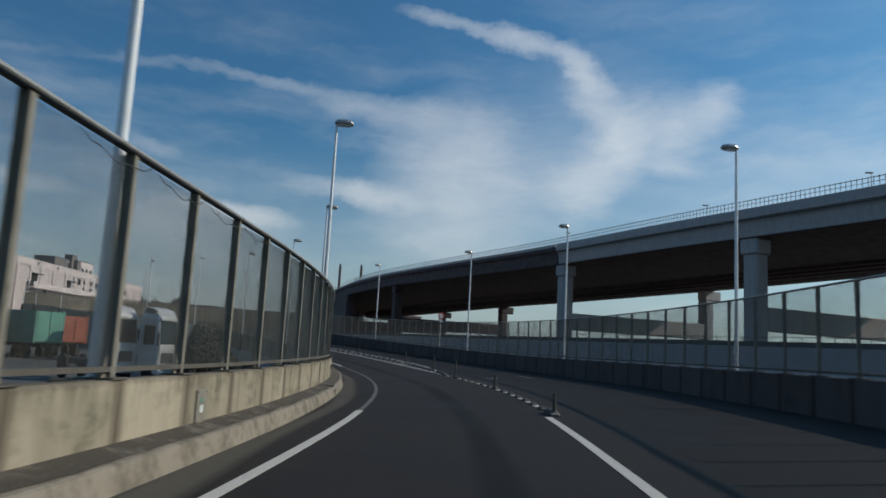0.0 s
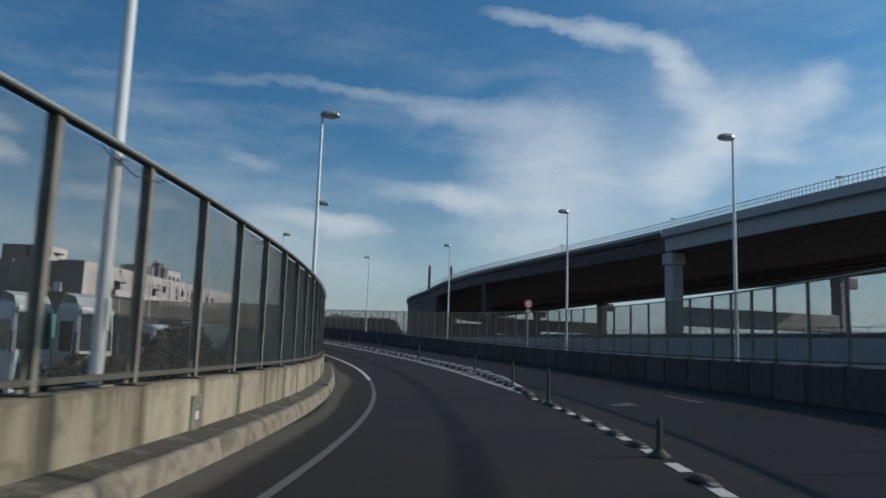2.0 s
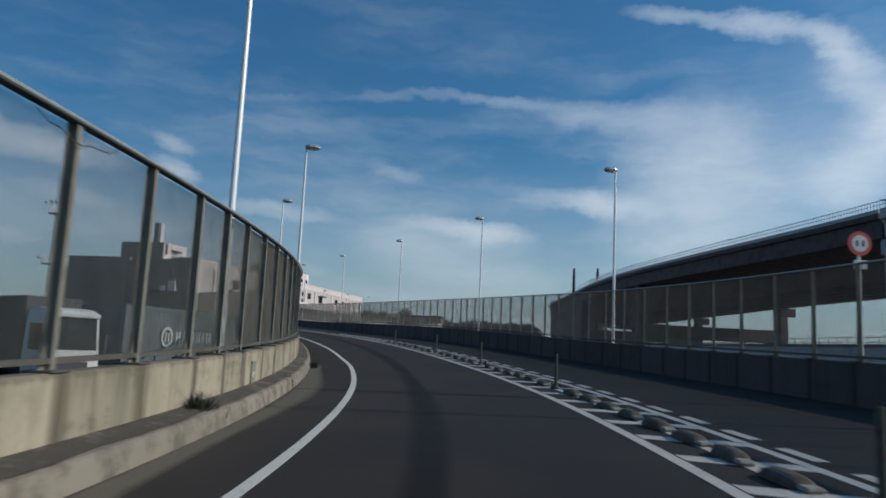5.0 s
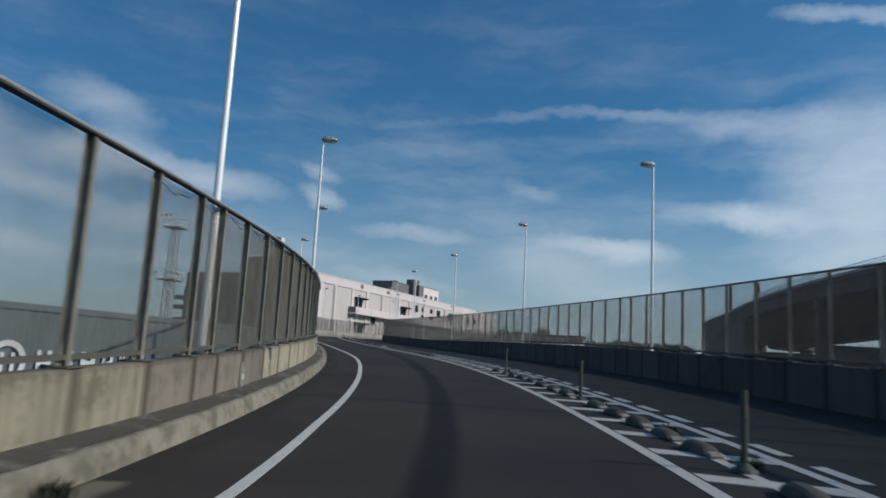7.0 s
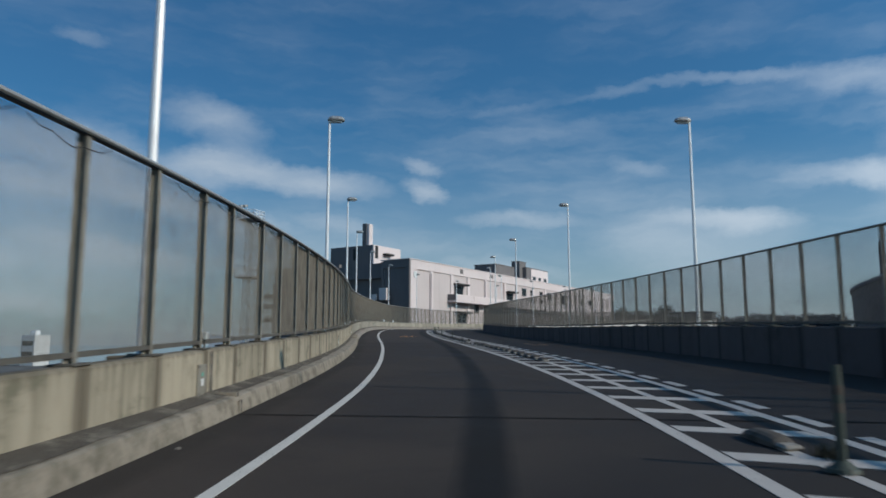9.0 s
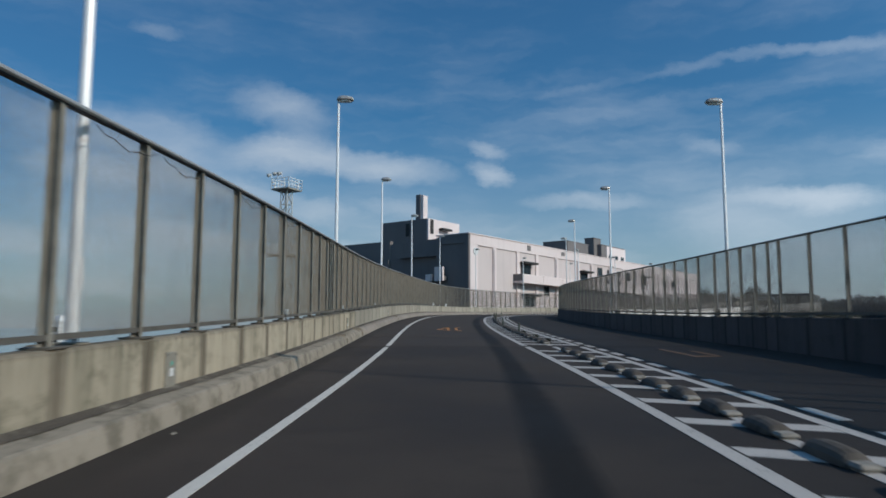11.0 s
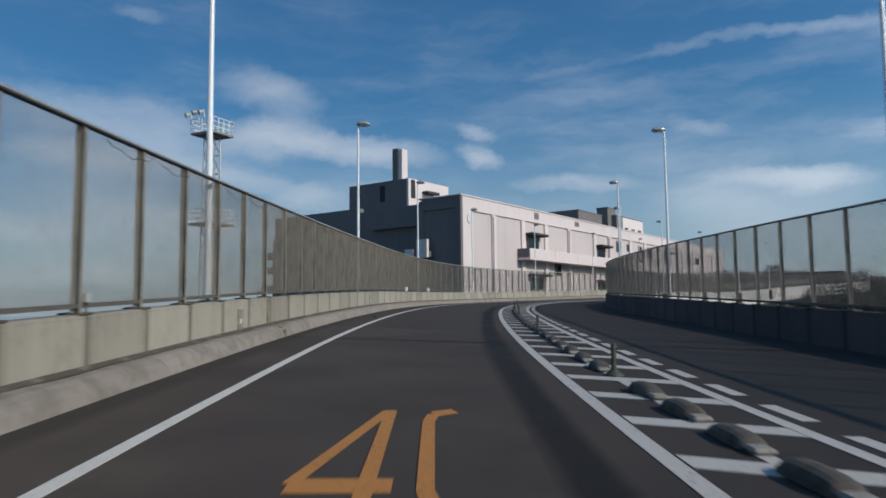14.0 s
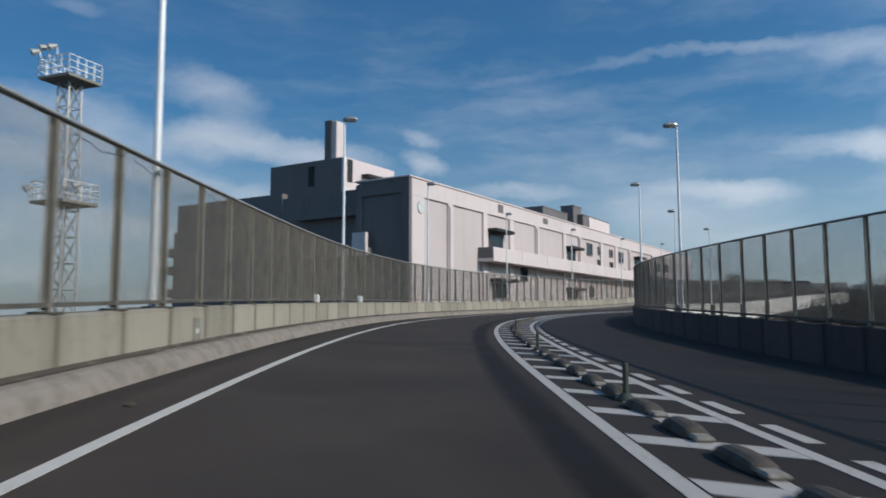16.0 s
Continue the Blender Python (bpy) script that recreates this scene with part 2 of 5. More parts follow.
def soil(name, dirt, stone):
    """Grit and moss that lets the concrete show through in patches."""
    m, k, p = material(name, dirt, 0.95)
    at = place(k)
    bare = k.ramp(k.noise(at, 2.4, 7.0, 0.72), 0.50, 0.66)
    fine = k.noise(at, 55.0, 4.0, 0.7)
    c = k.mix(k.ramp(fine, 0.35, 0.7), tuple(v * 0.55 for v in dirt), tuple(v * 1.35 for v in dirt))
    k.put(p.inputs["Base Color"], k.mix(k.math("MULTIPLY", bare, 0.75), c, stone))
    bump(k, p, fine, 0.6, 0.01)
    return m


def asphalt(name, seam=None, pale=0.93):
    """Worn asphalt; seam is the colour of a soft band of tyre polish or dust on it."""
    m, k, p = material(name, (0.05, 0.05, 0.052), 0.85)
    at = place(k)
    grit = k.noise(at, 90.0, 3.0, 0.7)
    wear = k.noise(at, 0.35, 5.0, 0.6)
    patch = k.noise(at, 2.6, 4.0, 0.6)
    c = k.mix(k.ramp(wear, 0.35, 0.7), tuple(v * pale for v in (0.0295, 0.0235, 0.0200)), tuple(v * pale for v in (0.043, 0.035, 0.0298)))
    c = k.mix(k.math("MULTIPLY", k.ramp(patch, 0.5, 0.75), 0.35), c, tuple(v * pale for v in (0.022, 0.0185, 0.0165)))
    c = k.mix(k.math("MULTIPLY", k.ramp(grit, 0.5, 0.85), 0.4), c, (0.075, 0.068, 0.062))
    if seam:
        band = k.add("ShaderNodeAttribute", attribute_name="band").outputs["Fac"]
        ragged = k.math("MULTIPLY", band, k.math("ADD", 0.45, k.noise(at, 4.0, 5.0, 0.7)))
        c = k.mix(k.ramp(ragged, 0.02, 0.9, 0.0, 0.95), c, seam)
    k.put(p.inputs["Base Color"], c)
    k.put(p.inputs["Roughness"], k.ramp(wear, 0.3, 0.75, 0.78, 0.95))
    p.inputs["Specular IOR Level"].default_value = 0.25
    p.inputs["Diffuse Roughness"].default_value = 1.0
    bump(k, p, grit, 0.4, 0.004)
    return m


def road_paint(name, base, wear=0.5):
    """Thermoplastic marking, scuffed through in places."""
    m, k, p = material(name, base, 0.75)
    at = place(k)
    chips = k.ramp(k.noise(at, 26.0, 5.0, 0.75), 0.56, 0.68)
    rub = k.ramp(k.noise(at, 1.7, 4.0, 0.6), 0.38, 0.70, 0.15, 1.0)
    gone = k.math("MULTIPLY", k.math("MULTIPLY", chips, rub), wear, clamp=True)
    film = k.math("MULTIPLY", k.noise(at, 3.0, 4.0), 0.35)
    c = k.mix(film, base, tuple(v * 0.5 for v in base))
    k.put(p.inputs["Base Color"], k.mix(gone, c, (0.05, 0.05, 0.052)))
    bump(k, p, chips, 0.25, 0.003)
    return m


def ground_cover(name):
    m, k, p = material(name, (0.16, 0.16, 0.15), 0.95)
    at = place(k)
    a = k.noise(at, 0.03, 5.0)
    b = k.noise(at, 0.6, 5.0, 0.65)
    c = k.mix(k.ramp(a, 0.4, 0.62), (0.075, 0.073, 0.068), (0.12, 0.116, 0.105))
    c = k.mix(k.math("MULTIPLY", k.ramp(b, 0.45, 0.75), 0.6), c, (0.05, 0.05, 0.045))
    k.put(p.inputs["Base Color"], c)
    bump(k, p, b, 0.3, 0.03)
    return m


def cladding(name, base, grime=0.16):
    """Smooth painted wall: faint rain marks below the coping, broad fading and a fine tooth."""
    m, k, p = material(name, base, 0.8)
    at = place(k)
    broad = k.noise(at, 0.16, 4.0, 0.55)
    run = k.noise(k.scale(at, (1.1, 1.1, 0.07)), 1.0, 4.0, 0.6)
    tooth = k.noise(at, 14.0, 3.0, 0.6)
    soil_ = k.math("ADD", k.math("MULTIPLY", k.ramp(run, 0.5, 0.75), grime), k.math("MULTIPLY", k.ramp(broad, 0.4, 0.7), grime * 0.8), clamp=True)
    k.put(p.inputs["Base Color"], k.mix(soil_, base, (base[0] * 0.55, base[1] * 0.55, base[2] * 0.56)))
    bump(k, p, tooth, 0.1, 0.01)
    return m


def leaf(name, base):
    m, k, p = material(name, base, 0.7)
    n = k.noise(place(k), 1.4, 3.0)
    c = k.mix(k.ramp(n, 0.35, 0.7), tuple(v * 0.55 for v in base), base)
    k.put(p.inputs["Base Color"], c)
    return m


M_ASPHALT = asphalt("asphalt")
M_ASPHALT_PALE = asphalt("paler_asphalt", None, 1.2)
M_BAND_PALE = asphalt("tyre_polished_paler_asphalt", (0.011, 0.0095, 0.009), 1.2)
M_GRIT_PALE = asphalt("gritty_paler_asphalt", (0.028, 0.0235, 0.020), 1.2)
M_BAND = asphalt("tyre_polished_asphalt", (0.009, 0.008, 0.0075))
M_DUST = asphalt("dusty_asphalt", (0.12, 0.105, 0.08))
M_GRIT = asphalt("gritty_gutter_asphalt", (0.024, 0.020, 0.017))
M_SEAM = painted("tar_seam", (0.006, 0.006, 0.006), 0.75, 0.0, 0.3, 6.0)
_m = M_SEAM.node_tree.nodes["Principled BSDF"]
_m.inputs["Specular IOR Level"].default_value = 0.08
M_JOINT = asphalt("patched_joint_asphalt", (0.010, 0.009, 0.0085))
M_SOIL = soil("kerb_soil", (0.088, 0.073, 0.056), (0.22, 0.195, 0.155))
M_WHITE = road_paint("white_marking", (0.69, 0.65, 0.58), 1.3)
M_WHITE_WORN = road_paint("dirty_white_marking", (0.52, 0.485, 0.44), 1.7)
M_ORANGE = road_paint("orange_marking", (0.52, 0.21, 0.045), 2.0)
M_ORANGE_OLD = road_paint("worn_orange_marking", (0.20, 0.10, 0.045), 2.0)
M_WALL = cast_wall("barrier_concrete", (0.45, 0.39, 0.29), 1.1)
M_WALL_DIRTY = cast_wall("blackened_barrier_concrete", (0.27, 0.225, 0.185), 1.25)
M_WALL_CLEAN = cast_wall("clean_barrier_concrete", (0.39, 0.355, 0.285), 0.45)
# Far wall: dirt, and the shade of its road side put into the colour.
M_WALL_SHADED = cast_wall("shaded_dirty_concrete", (0.115, 0.092, 0.088), 0.6)
M_FADED = road_paint("faded_white_marking", (0.15, 0.145, 0.13), 1.9)
M_KERB = concrete("kerb_concrete", (0.305, 0.265, 0.208), 0.95, False)
M_KERB_CLEAN = concrete("clean_kerb_concrete", (0.285, 0.245, 0.205), 0.6, False)
M_VIADUCT = concrete("viaduct_concrete", (0.50, 0.475, 0.47), 0.25)
# Same wall where its sunlit outer face shows; that light is in the colour.
M_WALL_SUNLIT = concrete("sunlit_pale_concrete", (0.60, 0.575, 0.54), 0.25)
# Brown girder steel; also stands for shade on the soffit and far piers.
M_STEEL = painted("brown_steel_and_underside_shade", (0.09, 0.062, 0.065), 0.7, 0.0, 0.4, 0.6)
M_GALV = painted("galvanised_steel", (0.84, 0.85, 0.85), 0.38, 0.1, 0.12, 3.0)
M_POST = painted("weathered_fence_post", (0.27, 0.25, 0.205), 0.65, 0.05, 0.5, 3.0)
M_WIRE = painted("fence_wire", (0.31, 0.262, 0.20), 0.65, 0.2, 0.4, 2.0)
# Darker copy of the wire: the far fence's shaded side, put into the colour.
M_WIRE_SHADED = painted("shaded_fence_wire", (0.15, 0.135, 0.12), 0.75, 0.1, 0.4, 2.0)
M_RAIL = painted("fence_rail", (0.12, 0.11, 0.092), 0.65, 0.1, 0.4, 3.0)
M_LAMP = painted("lamp_housing", (0.45, 0.45, 0.43), 0.4, 0.4, 0.25, 6.0)
M_LENS, _k, _p = material("lamp_lens", (0.75, 0.78, 0.75), 0.2)
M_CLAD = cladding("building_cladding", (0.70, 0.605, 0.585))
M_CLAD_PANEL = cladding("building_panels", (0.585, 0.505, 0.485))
# Darker copy of the cladding: shade put into the colour; also grey trim.
M_CLAD_DARK = cladding("building_shade_and_trim", (0.165, 0.15, 0.146), 0.3)
M_RUBBER = painted("rubber_block", (0.095, 0.079, 0.062), 0.8, 0.0, 0.5, 7.0)
M_CAP = painted("pale_end_cap", (0.32, 0.295, 0.25), 0.8, 0.0, 0.6, 9.0)
M_POLE = painted("delineator_green", (0.05, 0.065, 0.05), 0.6, 0.0, 0.4, 9.0)
M_WATER, _k, _p = material("harbour_water", (0.10, 0.16, 0.20), 0.12)
bump(_k, _p, _k.noise(place(_k), 0.6, 4.0), 0.25, 0.05)
M_GROUND = ground_cover("yard_ground")
M_LEAF = leaf("foliage", (0.034, 0.038, 0.022))
# Aerial haze is put into this leaf colour; the air itself is clear.
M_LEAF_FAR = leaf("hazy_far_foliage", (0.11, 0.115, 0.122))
M_GLASS, _k, _p = material("window_glass", (0.02, 0.028, 0.034), 0.15)
M_GREEN = painted("green_container_paint", (0.12, 0.36, 0.28), 0.55, 0.0, 0.35, 1.2)
M_RED = painted("rust_red_container_paint", (0.38, 0.10, 0.06), 0.6, 0.0, 0.4, 1.2)
M_NAVY = painted("dark_container_paint", (0.045, 0.05, 0.06), 0.6, 0.0, 0.4, 1.2)
M_SLATE = painted("slate_container_paint", (0.115, 0.15, 0.165), 0.6, 0.0, 0.4, 1.2)
M_CAB = painted("white_truck_paint", (0.60, 0.61, 0.60), 0.4, 0.0, 0.3, 2.0)
M_TYRE = painted("tyre_rubber", (0.02, 0.02, 0.02), 0.85, 0.0, 0.3, 8.0)
M_SIGN = painted("white_lettering", (0.68, 0.69, 0.68), 0.5, 0.0, 0.3, 4.0)
M_SIGN_RED = painted("red_sign_paint", (0.55, 0.06, 0.05), 0.45, 0.0, 0.2, 4.0)
# The far hills' haze sits in their base colour too.
M_HAZE = painted("hazy_far_land", (0.20, 0.23, 0.26), 0.95, 0.0, 0.3, 0.01)
M_DARK = painted("dark_recess", (0.03, 0.03, 0.03), 0.8, 0.0, 0.3, 2.0)

# ---- building helpers ----


def mesh_of(name, bm):
    me = bpy.data.meshes.new(name)
    bm.normal_update()
    bm.to_mesh(me)
    bm.free()
    return me


def part(name, bm, mat, parent=None, label="", m=None):
    """Links a bmesh, or a mesh that is shared, as one object."""
    me = bm if isinstance(bm, bpy.types.Mesh) else mesh_of(name, bm)
    if mat and not me.materials:
        me.materials.append(mat)
    ob = new(name, me)
    if parent:
        ob.parent = parent
    if m is not None:
        ob.matrix_local = m
    if label:
        ob["label"] = label
    return ob


def thing(name, label, category, m=None, group="", kind=""):
    ob = new(name)
    if m is not None:
        ob.matrix_world = m
    return tagged(ob, label, category, group, kind)


def box(bm, lo, hi, bevel=0.0, m=None):
    """An axis-aligned block between two corners, with bevelled edges where asked."""
    lo, hi = Vector(lo), Vector(hi)
    c, s = (lo + hi) / 2, hi - lo
    made = bmesh.ops.create_cube(bm, size=1.0, matrix=Matrix.LocRotScale(c, None, s))
    vs = made["verts"]
    if bevel:
        es = list({e for v in vs for e in v.link_edges})
        r = bmesh.ops.bevel(bm, geom=es, offset=bevel, segments=1, affect="EDGES")
        vs = r["verts"]
    if m is not None:
        bmesh.ops.transform(bm, matrix=m, verts=list({v for v in vs}))
    return bm


def block(lo, hi, bevel=0.0, m=None):
    return box(bmesh.new(), lo, hi, bevel, m)


def tube(bm, a, b, r0, r1=None, n=8):
    """A tapered bar from a to b."""
    a, b = Vector(a), Vector(b)
    r1 = r0 if r1 is None else r1
    d = b - a
    turn = d.to_track_quat("Z", "Y").to_matrix().to_4x4()
    m = Matrix.Translation((a + b) / 2) @ turn
    bmesh.ops.create_cone(bm, cap_ends=True, segments=n, radius1=r0, radius2=r1, depth=d.length, matrix=m)
    return bm


def sweep(rings, close=False, caps=True):
    """A skin over rows of points."""
    bm = bmesh.new()
    rows = [[bm.verts.new(p) for p in ring] for ring in rings]
    n = len(rows[0])
    for a, b in zip(rows, rows[1:]):
        for i in range(n if close else n - 1):
            j = (i + 1) % n
            bm.faces.new((a[i], b[i], b[j], a[j]))
    if close and caps:
        bm.faces.new(rows[0])
        bm.faces.new(rows[-1][::-1])
    bmesh.ops.recalc_face_normals(bm, faces=bm.faces)
    return bm


# ---- alignment of the ramp ----
# curvature in 1/100 m every 10 m, grade and cross fall in per cent every 20 m, from 10 m behind the start
CURVE = [0.021, 0.055, 0.301, 1.293, 1.114, 0.738, 1.17, 0.989, 0.844, 0.716, 0.568, 0.371, 0.108,
         -0.195, -0.354, -0.342, -0.446, -0.845, -1.342, -1.427, -1.0, -0.4, -0.25, -0.2, -0.2]
GRADE = [-1.91, -0.42, -0.54, 2.15, 4.22, 3.3, 3.62, 4.08, 2.74, 2.19, 2.2, 2.21, 4.2]
FALL = [-0.59, 3.09, 2.88, 2.56, 2.2, 1.61, 0.27, -1.86, -2.85, -2.01, -1.96, -3.6, -6.5]
S0, S1, DS = -30.0, 320.0, 1.0
_s = np.arange(S0, S1 + DS, DS)
_i0 = int(round(-S0 / DS))
_h = np.cumsum(np.interp(_s, -10 + 10 * np.arange(25), np.array(CURVE) / 100)) * DS
_h = _h - _h[_i0] - 0.0463
_x = np.cumsum(-np.sin(_h)) * DS
_y = np.cumsum(np.cos(_h)) * DS
_z = np.cumsum(np.interp(_s, -10 + 20 * np.arange(13), np.array(GRADE) / 100)) * DS
_x, _y, _z = _x - _x[_i0] + 0.0578, _y - _y[_i0] + 0.3296, _z - _z[_i0] - 1.18
_b = np.interp(_s, -10 + 20 * np.arange(13), np.array(FALL) / 100)
STATIONS = [-10, 0, 12, 25, 40, 55, 70, 85, 100, 115, 130, 150, 230]


def left_shift(s):
    return float(np.interp(s, STATIONS, [-0.38, -0.35, -0.26, -0.01, 0.1, 0.07, 0.08, 0.1, 0.05, 0.15, 0.13, 0.14, 0.12]))


def right_edge(s):
    return float(np.interp(s, STATIONS, [-7.0, -7.2, -7.5, -7.8, -7.95, -7.75, -7.4, -7.4, -7.6, -7.75, -7.85, -7.9, -7.85]))


def bend(s):
    return float(np.interp(s, -10 + 10 * np.arange(25), np.array(CURVE) / 100))


def on_road(s, u, dz=0.0):
    """The point u metres to the left of the lane's middle at chainage s, dz above the surface."""
    x, y, z, h, b = (float(np.interp(s, _s, a)) for a in (_x, _y, _z, _h, _b))
    return Vector((x - math.cos(h) * u, y - math.sin(h) * u, z - u * b + dz))


def road_pose(s, u, dz=0.0, upright=True):
    """Axes at a station: x along the road, y to its left, z up."""
    h, b = float(np.interp(s, _s, _h)), float(np.interp(s, _s, _b))
    g = (on_road(s + 0.5, u) - on_road(s - 0.5, u)).normalized()
    if upright:
        g = Vector((g.x, g.y, 0)).normalized()
    left = Vector((-math.cos(h), -math.sin(h), 0 if upright else -b)).normalized()
    up = g.cross(left).normalized()
    left = up.cross(g)
    m = Matrix((g, left, up)).transposed().to_4x4()
    return Matrix.Translation(on_road(s, u, dz)) @ m


def along(a, b, step):
    n = max(1, int(round((b - a) / step)))
    return [a + (b - a) * i / n for i in range(n + 1)]


def strip(a, b, u0, u1, dz, thick=0.0, step=1.0):
    """A flat band on the road between two offsets; offsets may be functions of the chainage."""
    f0 = u0 if callable(u0) else (lambda s: u0)
    f1 = u1 if callable(u1) else (lambda s: u1)
    if thick:
        return sweep([[on_road(s, f0(s), dz - thick), on_road(s, f1(s), dz - thick), on_road(s, f1(s), dz), on_road(s, f0(s), dz)]
                      for s in along(a, b, step)], close=True)
    return sweep([[on_road(s, f0(s), dz), on_road(s, f1(s), dz)] for s in along(a, b, step)])


CF, WF, WALL_H, FENCE_TOP = 3.04, 3.46, 0.85, 2.96
WALL_R, FENCE_R = 0.93, 2.76


def wall_right_top(s):
    return WALL_R - float(np.interp(s, [60, 85, 100, 113, 136, 150], [0.09, 0.03, 0.04, 0.17, 0.20, 0.14]))


def fence_right_top(s):
    return FENCE_R - float(np.interp(s, [98, 116, 138, 150], [0.0, 0.08, 0.08, 0.0]))


def wall_left_top(s):
    return WALL_H


def fence_left_top(s):
    return FENCE_TOP + float(np.interp(s, [100, 112, 145, 160], [0.0, 0.04, 0.04, 0.0]))


GROUND_Z = -2.7
END = 305.0

# ---- ground and road ----
g = bmesh.new()
bmesh.ops.create_grid(g, x_segments=24, y_segments=24, size=4200)
ground = tagged(part("ground", g, M_GROUND), "grey paved port yard and reclaimed land reaching the horizon", "ground", kind="structure")
ground.location = (0, 0, GROUND_Z)
sea = sweep([[(-155 - 10 * i, -3000, 0), (-155 - 10 * i, 3800, 0)] for i in (0, 1, 4, 12, 40, 380)])
sea = tagged(part("water", sea, M_WATER), "calm pale harbour water beyond the yard", "water", kind="structure")
sea.location = (0, 0, GROUND_Z + 0.05)


def carriageway(s):
    """A slice of the road: its surface from right to left, then its underside."""
    a, b = right_edge(s) - 0.05, CF + left_shift(s) + 0.02
    return [on_road(s, a + (b - a) * i / 24) for i in range(25)] + [on_road(s, b, -0.5), on_road(s, a, -0.5)]


GAP = 109.9    # where a darker surface meets a paler one
for a, b, mat, label in ((S0, GAP, M_ASPHALT, "dark grey worn asphalt carriageway of a curving ramp"), (GAP, END, M_ASPHALT_PALE, "paler grey asphalt carriageway of the upper ramp")):
    tagged(part("road", sweep([carriageway(s) for s in along(a, b, 1.0)], close=True), mat), label, "road", kind="structure")


def marking(name, a, b, u0, u1, mat=None, label="white painted edge line", dz=0.006, step=1.0):
    return tagged(part(name, strip(a, b, u0, u1, dz, 0.004, step), mat or M_WHITE), label, "road marking", kind="structure")


JOINTS = [18.0, 54.1, 75.7, 82.8, 115.2, 132.2]    # bridge joints across the deck
ZR = -3.26


def lane_left(s):
    return float(np.interp(s, [5, 12, 20, 35, 48, 55, 62, 66, 78, 86, 98, 110, 121, 140], [2.02, 1.93, 1.95, 1.98, 1.95, 1.90, 1.90, 1.99, 2.0, 1.92, 2.0, 1.96, 2.03, 2.10]))


def lane_right(s):
    return float(np.interp(s, [40, 54, 66, 80, 99, 112, 125, 141, 150], [-1.93, -2.0, -1.94, -1.9, -1.85, -1.80, -1.86, -1.93, -1.97]))


for a, b, half, mat, label in ((S0, 14.0, 0.07, M_WHITE, "white painted edge line"), (14.0, 40.0, 0.05, M_FADED, "faded white edge line, worn almost away"),
                               (40.0, GAP - 0.25, 0.062, M_WHITE, "white painted edge line"), (GAP + 0.35, END, 0.066, M_WHITE, "white painted edge line")):
    marking("edge_line", a, b, lambda s: lane_left(s) - half, lambda s: lane_left(s) + half, mat, label)
ZS = 33.0    # the island opens here
marking("lane_line", S0, 13.5, -1.74, -1.60)
for a in (15.6, 16.8, 18.0, 19.2, 20.4, 21.6, 22.8, 24.0, 25.2, 26.4, 27.6, 28.8, 30.0, 31.2):
    marking("lane_line", a + 0.32, a + 0.86, -1.91, -1.77, label="worn remnant of the white lane line")


def island_right(s):
    k = min(1.0, max(0.0, (s - ZS) / 9.0))
    return lane_right(s) - 0.10 + (ZR + 0.08 - lane_right(s) + 0.10) * k - 0.08 * min(1.0, max(0.0, (s - 42) / 12))


def zc(s):
    return (lane_right(s) + island_right(s)) / 2


for a, b in ((ZS, GAP - 0.25), (GAP + 0.35, END)):
    marking("island_line", a, b, lambda s: lane_right(s) - 0.075, lambda s: lane_right(s) + 0.075, M_WHITE_WORN, "white solid line along the hatched island")
    marking("island_line", a, b, lambda s: island_right(s) - 0.07, lambda s: island_right(s) + 0.07, M_WHITE_WORN, "white solid line along the hatched island")
    marking("island_centre_line", max(a, 40), b, lambda s: zc(s) - 0.062, lambda s: zc(s) + 0.062, M_WHITE_WORN,
            "worn white line under the rubber blocks")


def hatch_piece(s):
    """One slanting bar of the island's hatching, running forward to its right end."""
    bm = bmesh.new()
    u0, u1, lean, wide = lane_right(s) - 0.10, island_right(s) + 0.08, 0.60, 0.36
    k = (u0 - u1) / 1.3
    pts = [on_road(s, u0, 0.0065), on_road(s + wide, u0, 0.0065), on_road(s + wide - lean * k, u1, 0.0065), on_road(s - lean * k, u1, 0.0065)]
    top = [bm.verts.new(p) for p in pts]
    low = [bm.verts.new(p - Vector((0, 0, 0.005))) for p in pts]
    bm.faces.new(top[::-1])
    for i in range(4):
        j = (i + 1) % 4
        bm.faces.new((top[i], top[j], low[j], low[i]))
    bmesh.ops.recalc_face_normals(bm, faces=bm.faces)
    return bm


hatching = thing("island_hatching", "white slanting hatch bars on the traffic island", "road marking", kind="structure")
s = ZS + 1.4
while s < 200:
    if abs(s - GAP) > 0.6:
        part("hatch_bar", hatch_piece(s), M_WHITE_WORN, hatching)
    s += 1.5
dashes = thing("dashed_line", "short white dashes along the far side of the island", "road marking", kind="structure")
s = ZS + 12
while s < 200:
    ur = island_right(s)
    part("dash", strip(s, s + 0.85, ur - 0.36, ur - 0.20, 0.006, 0.004, 0.85), M_WHITE_WORN, dashes)
    s += 1.5

tar = thing("tar_seam", "dark tyre-polished seam along the lane", "road seam", kind="structure")


def seam_at(s):
    return float(np.interp(s, [0, 11, 18, 31, 56, 79.6, 86, 108, 114.5, 142, 275], [-0.5, -0.24, 0.14, 0.55, 0.54, 0.04, -0.18, -0.96, -1.16, -1.45, -1.45]))



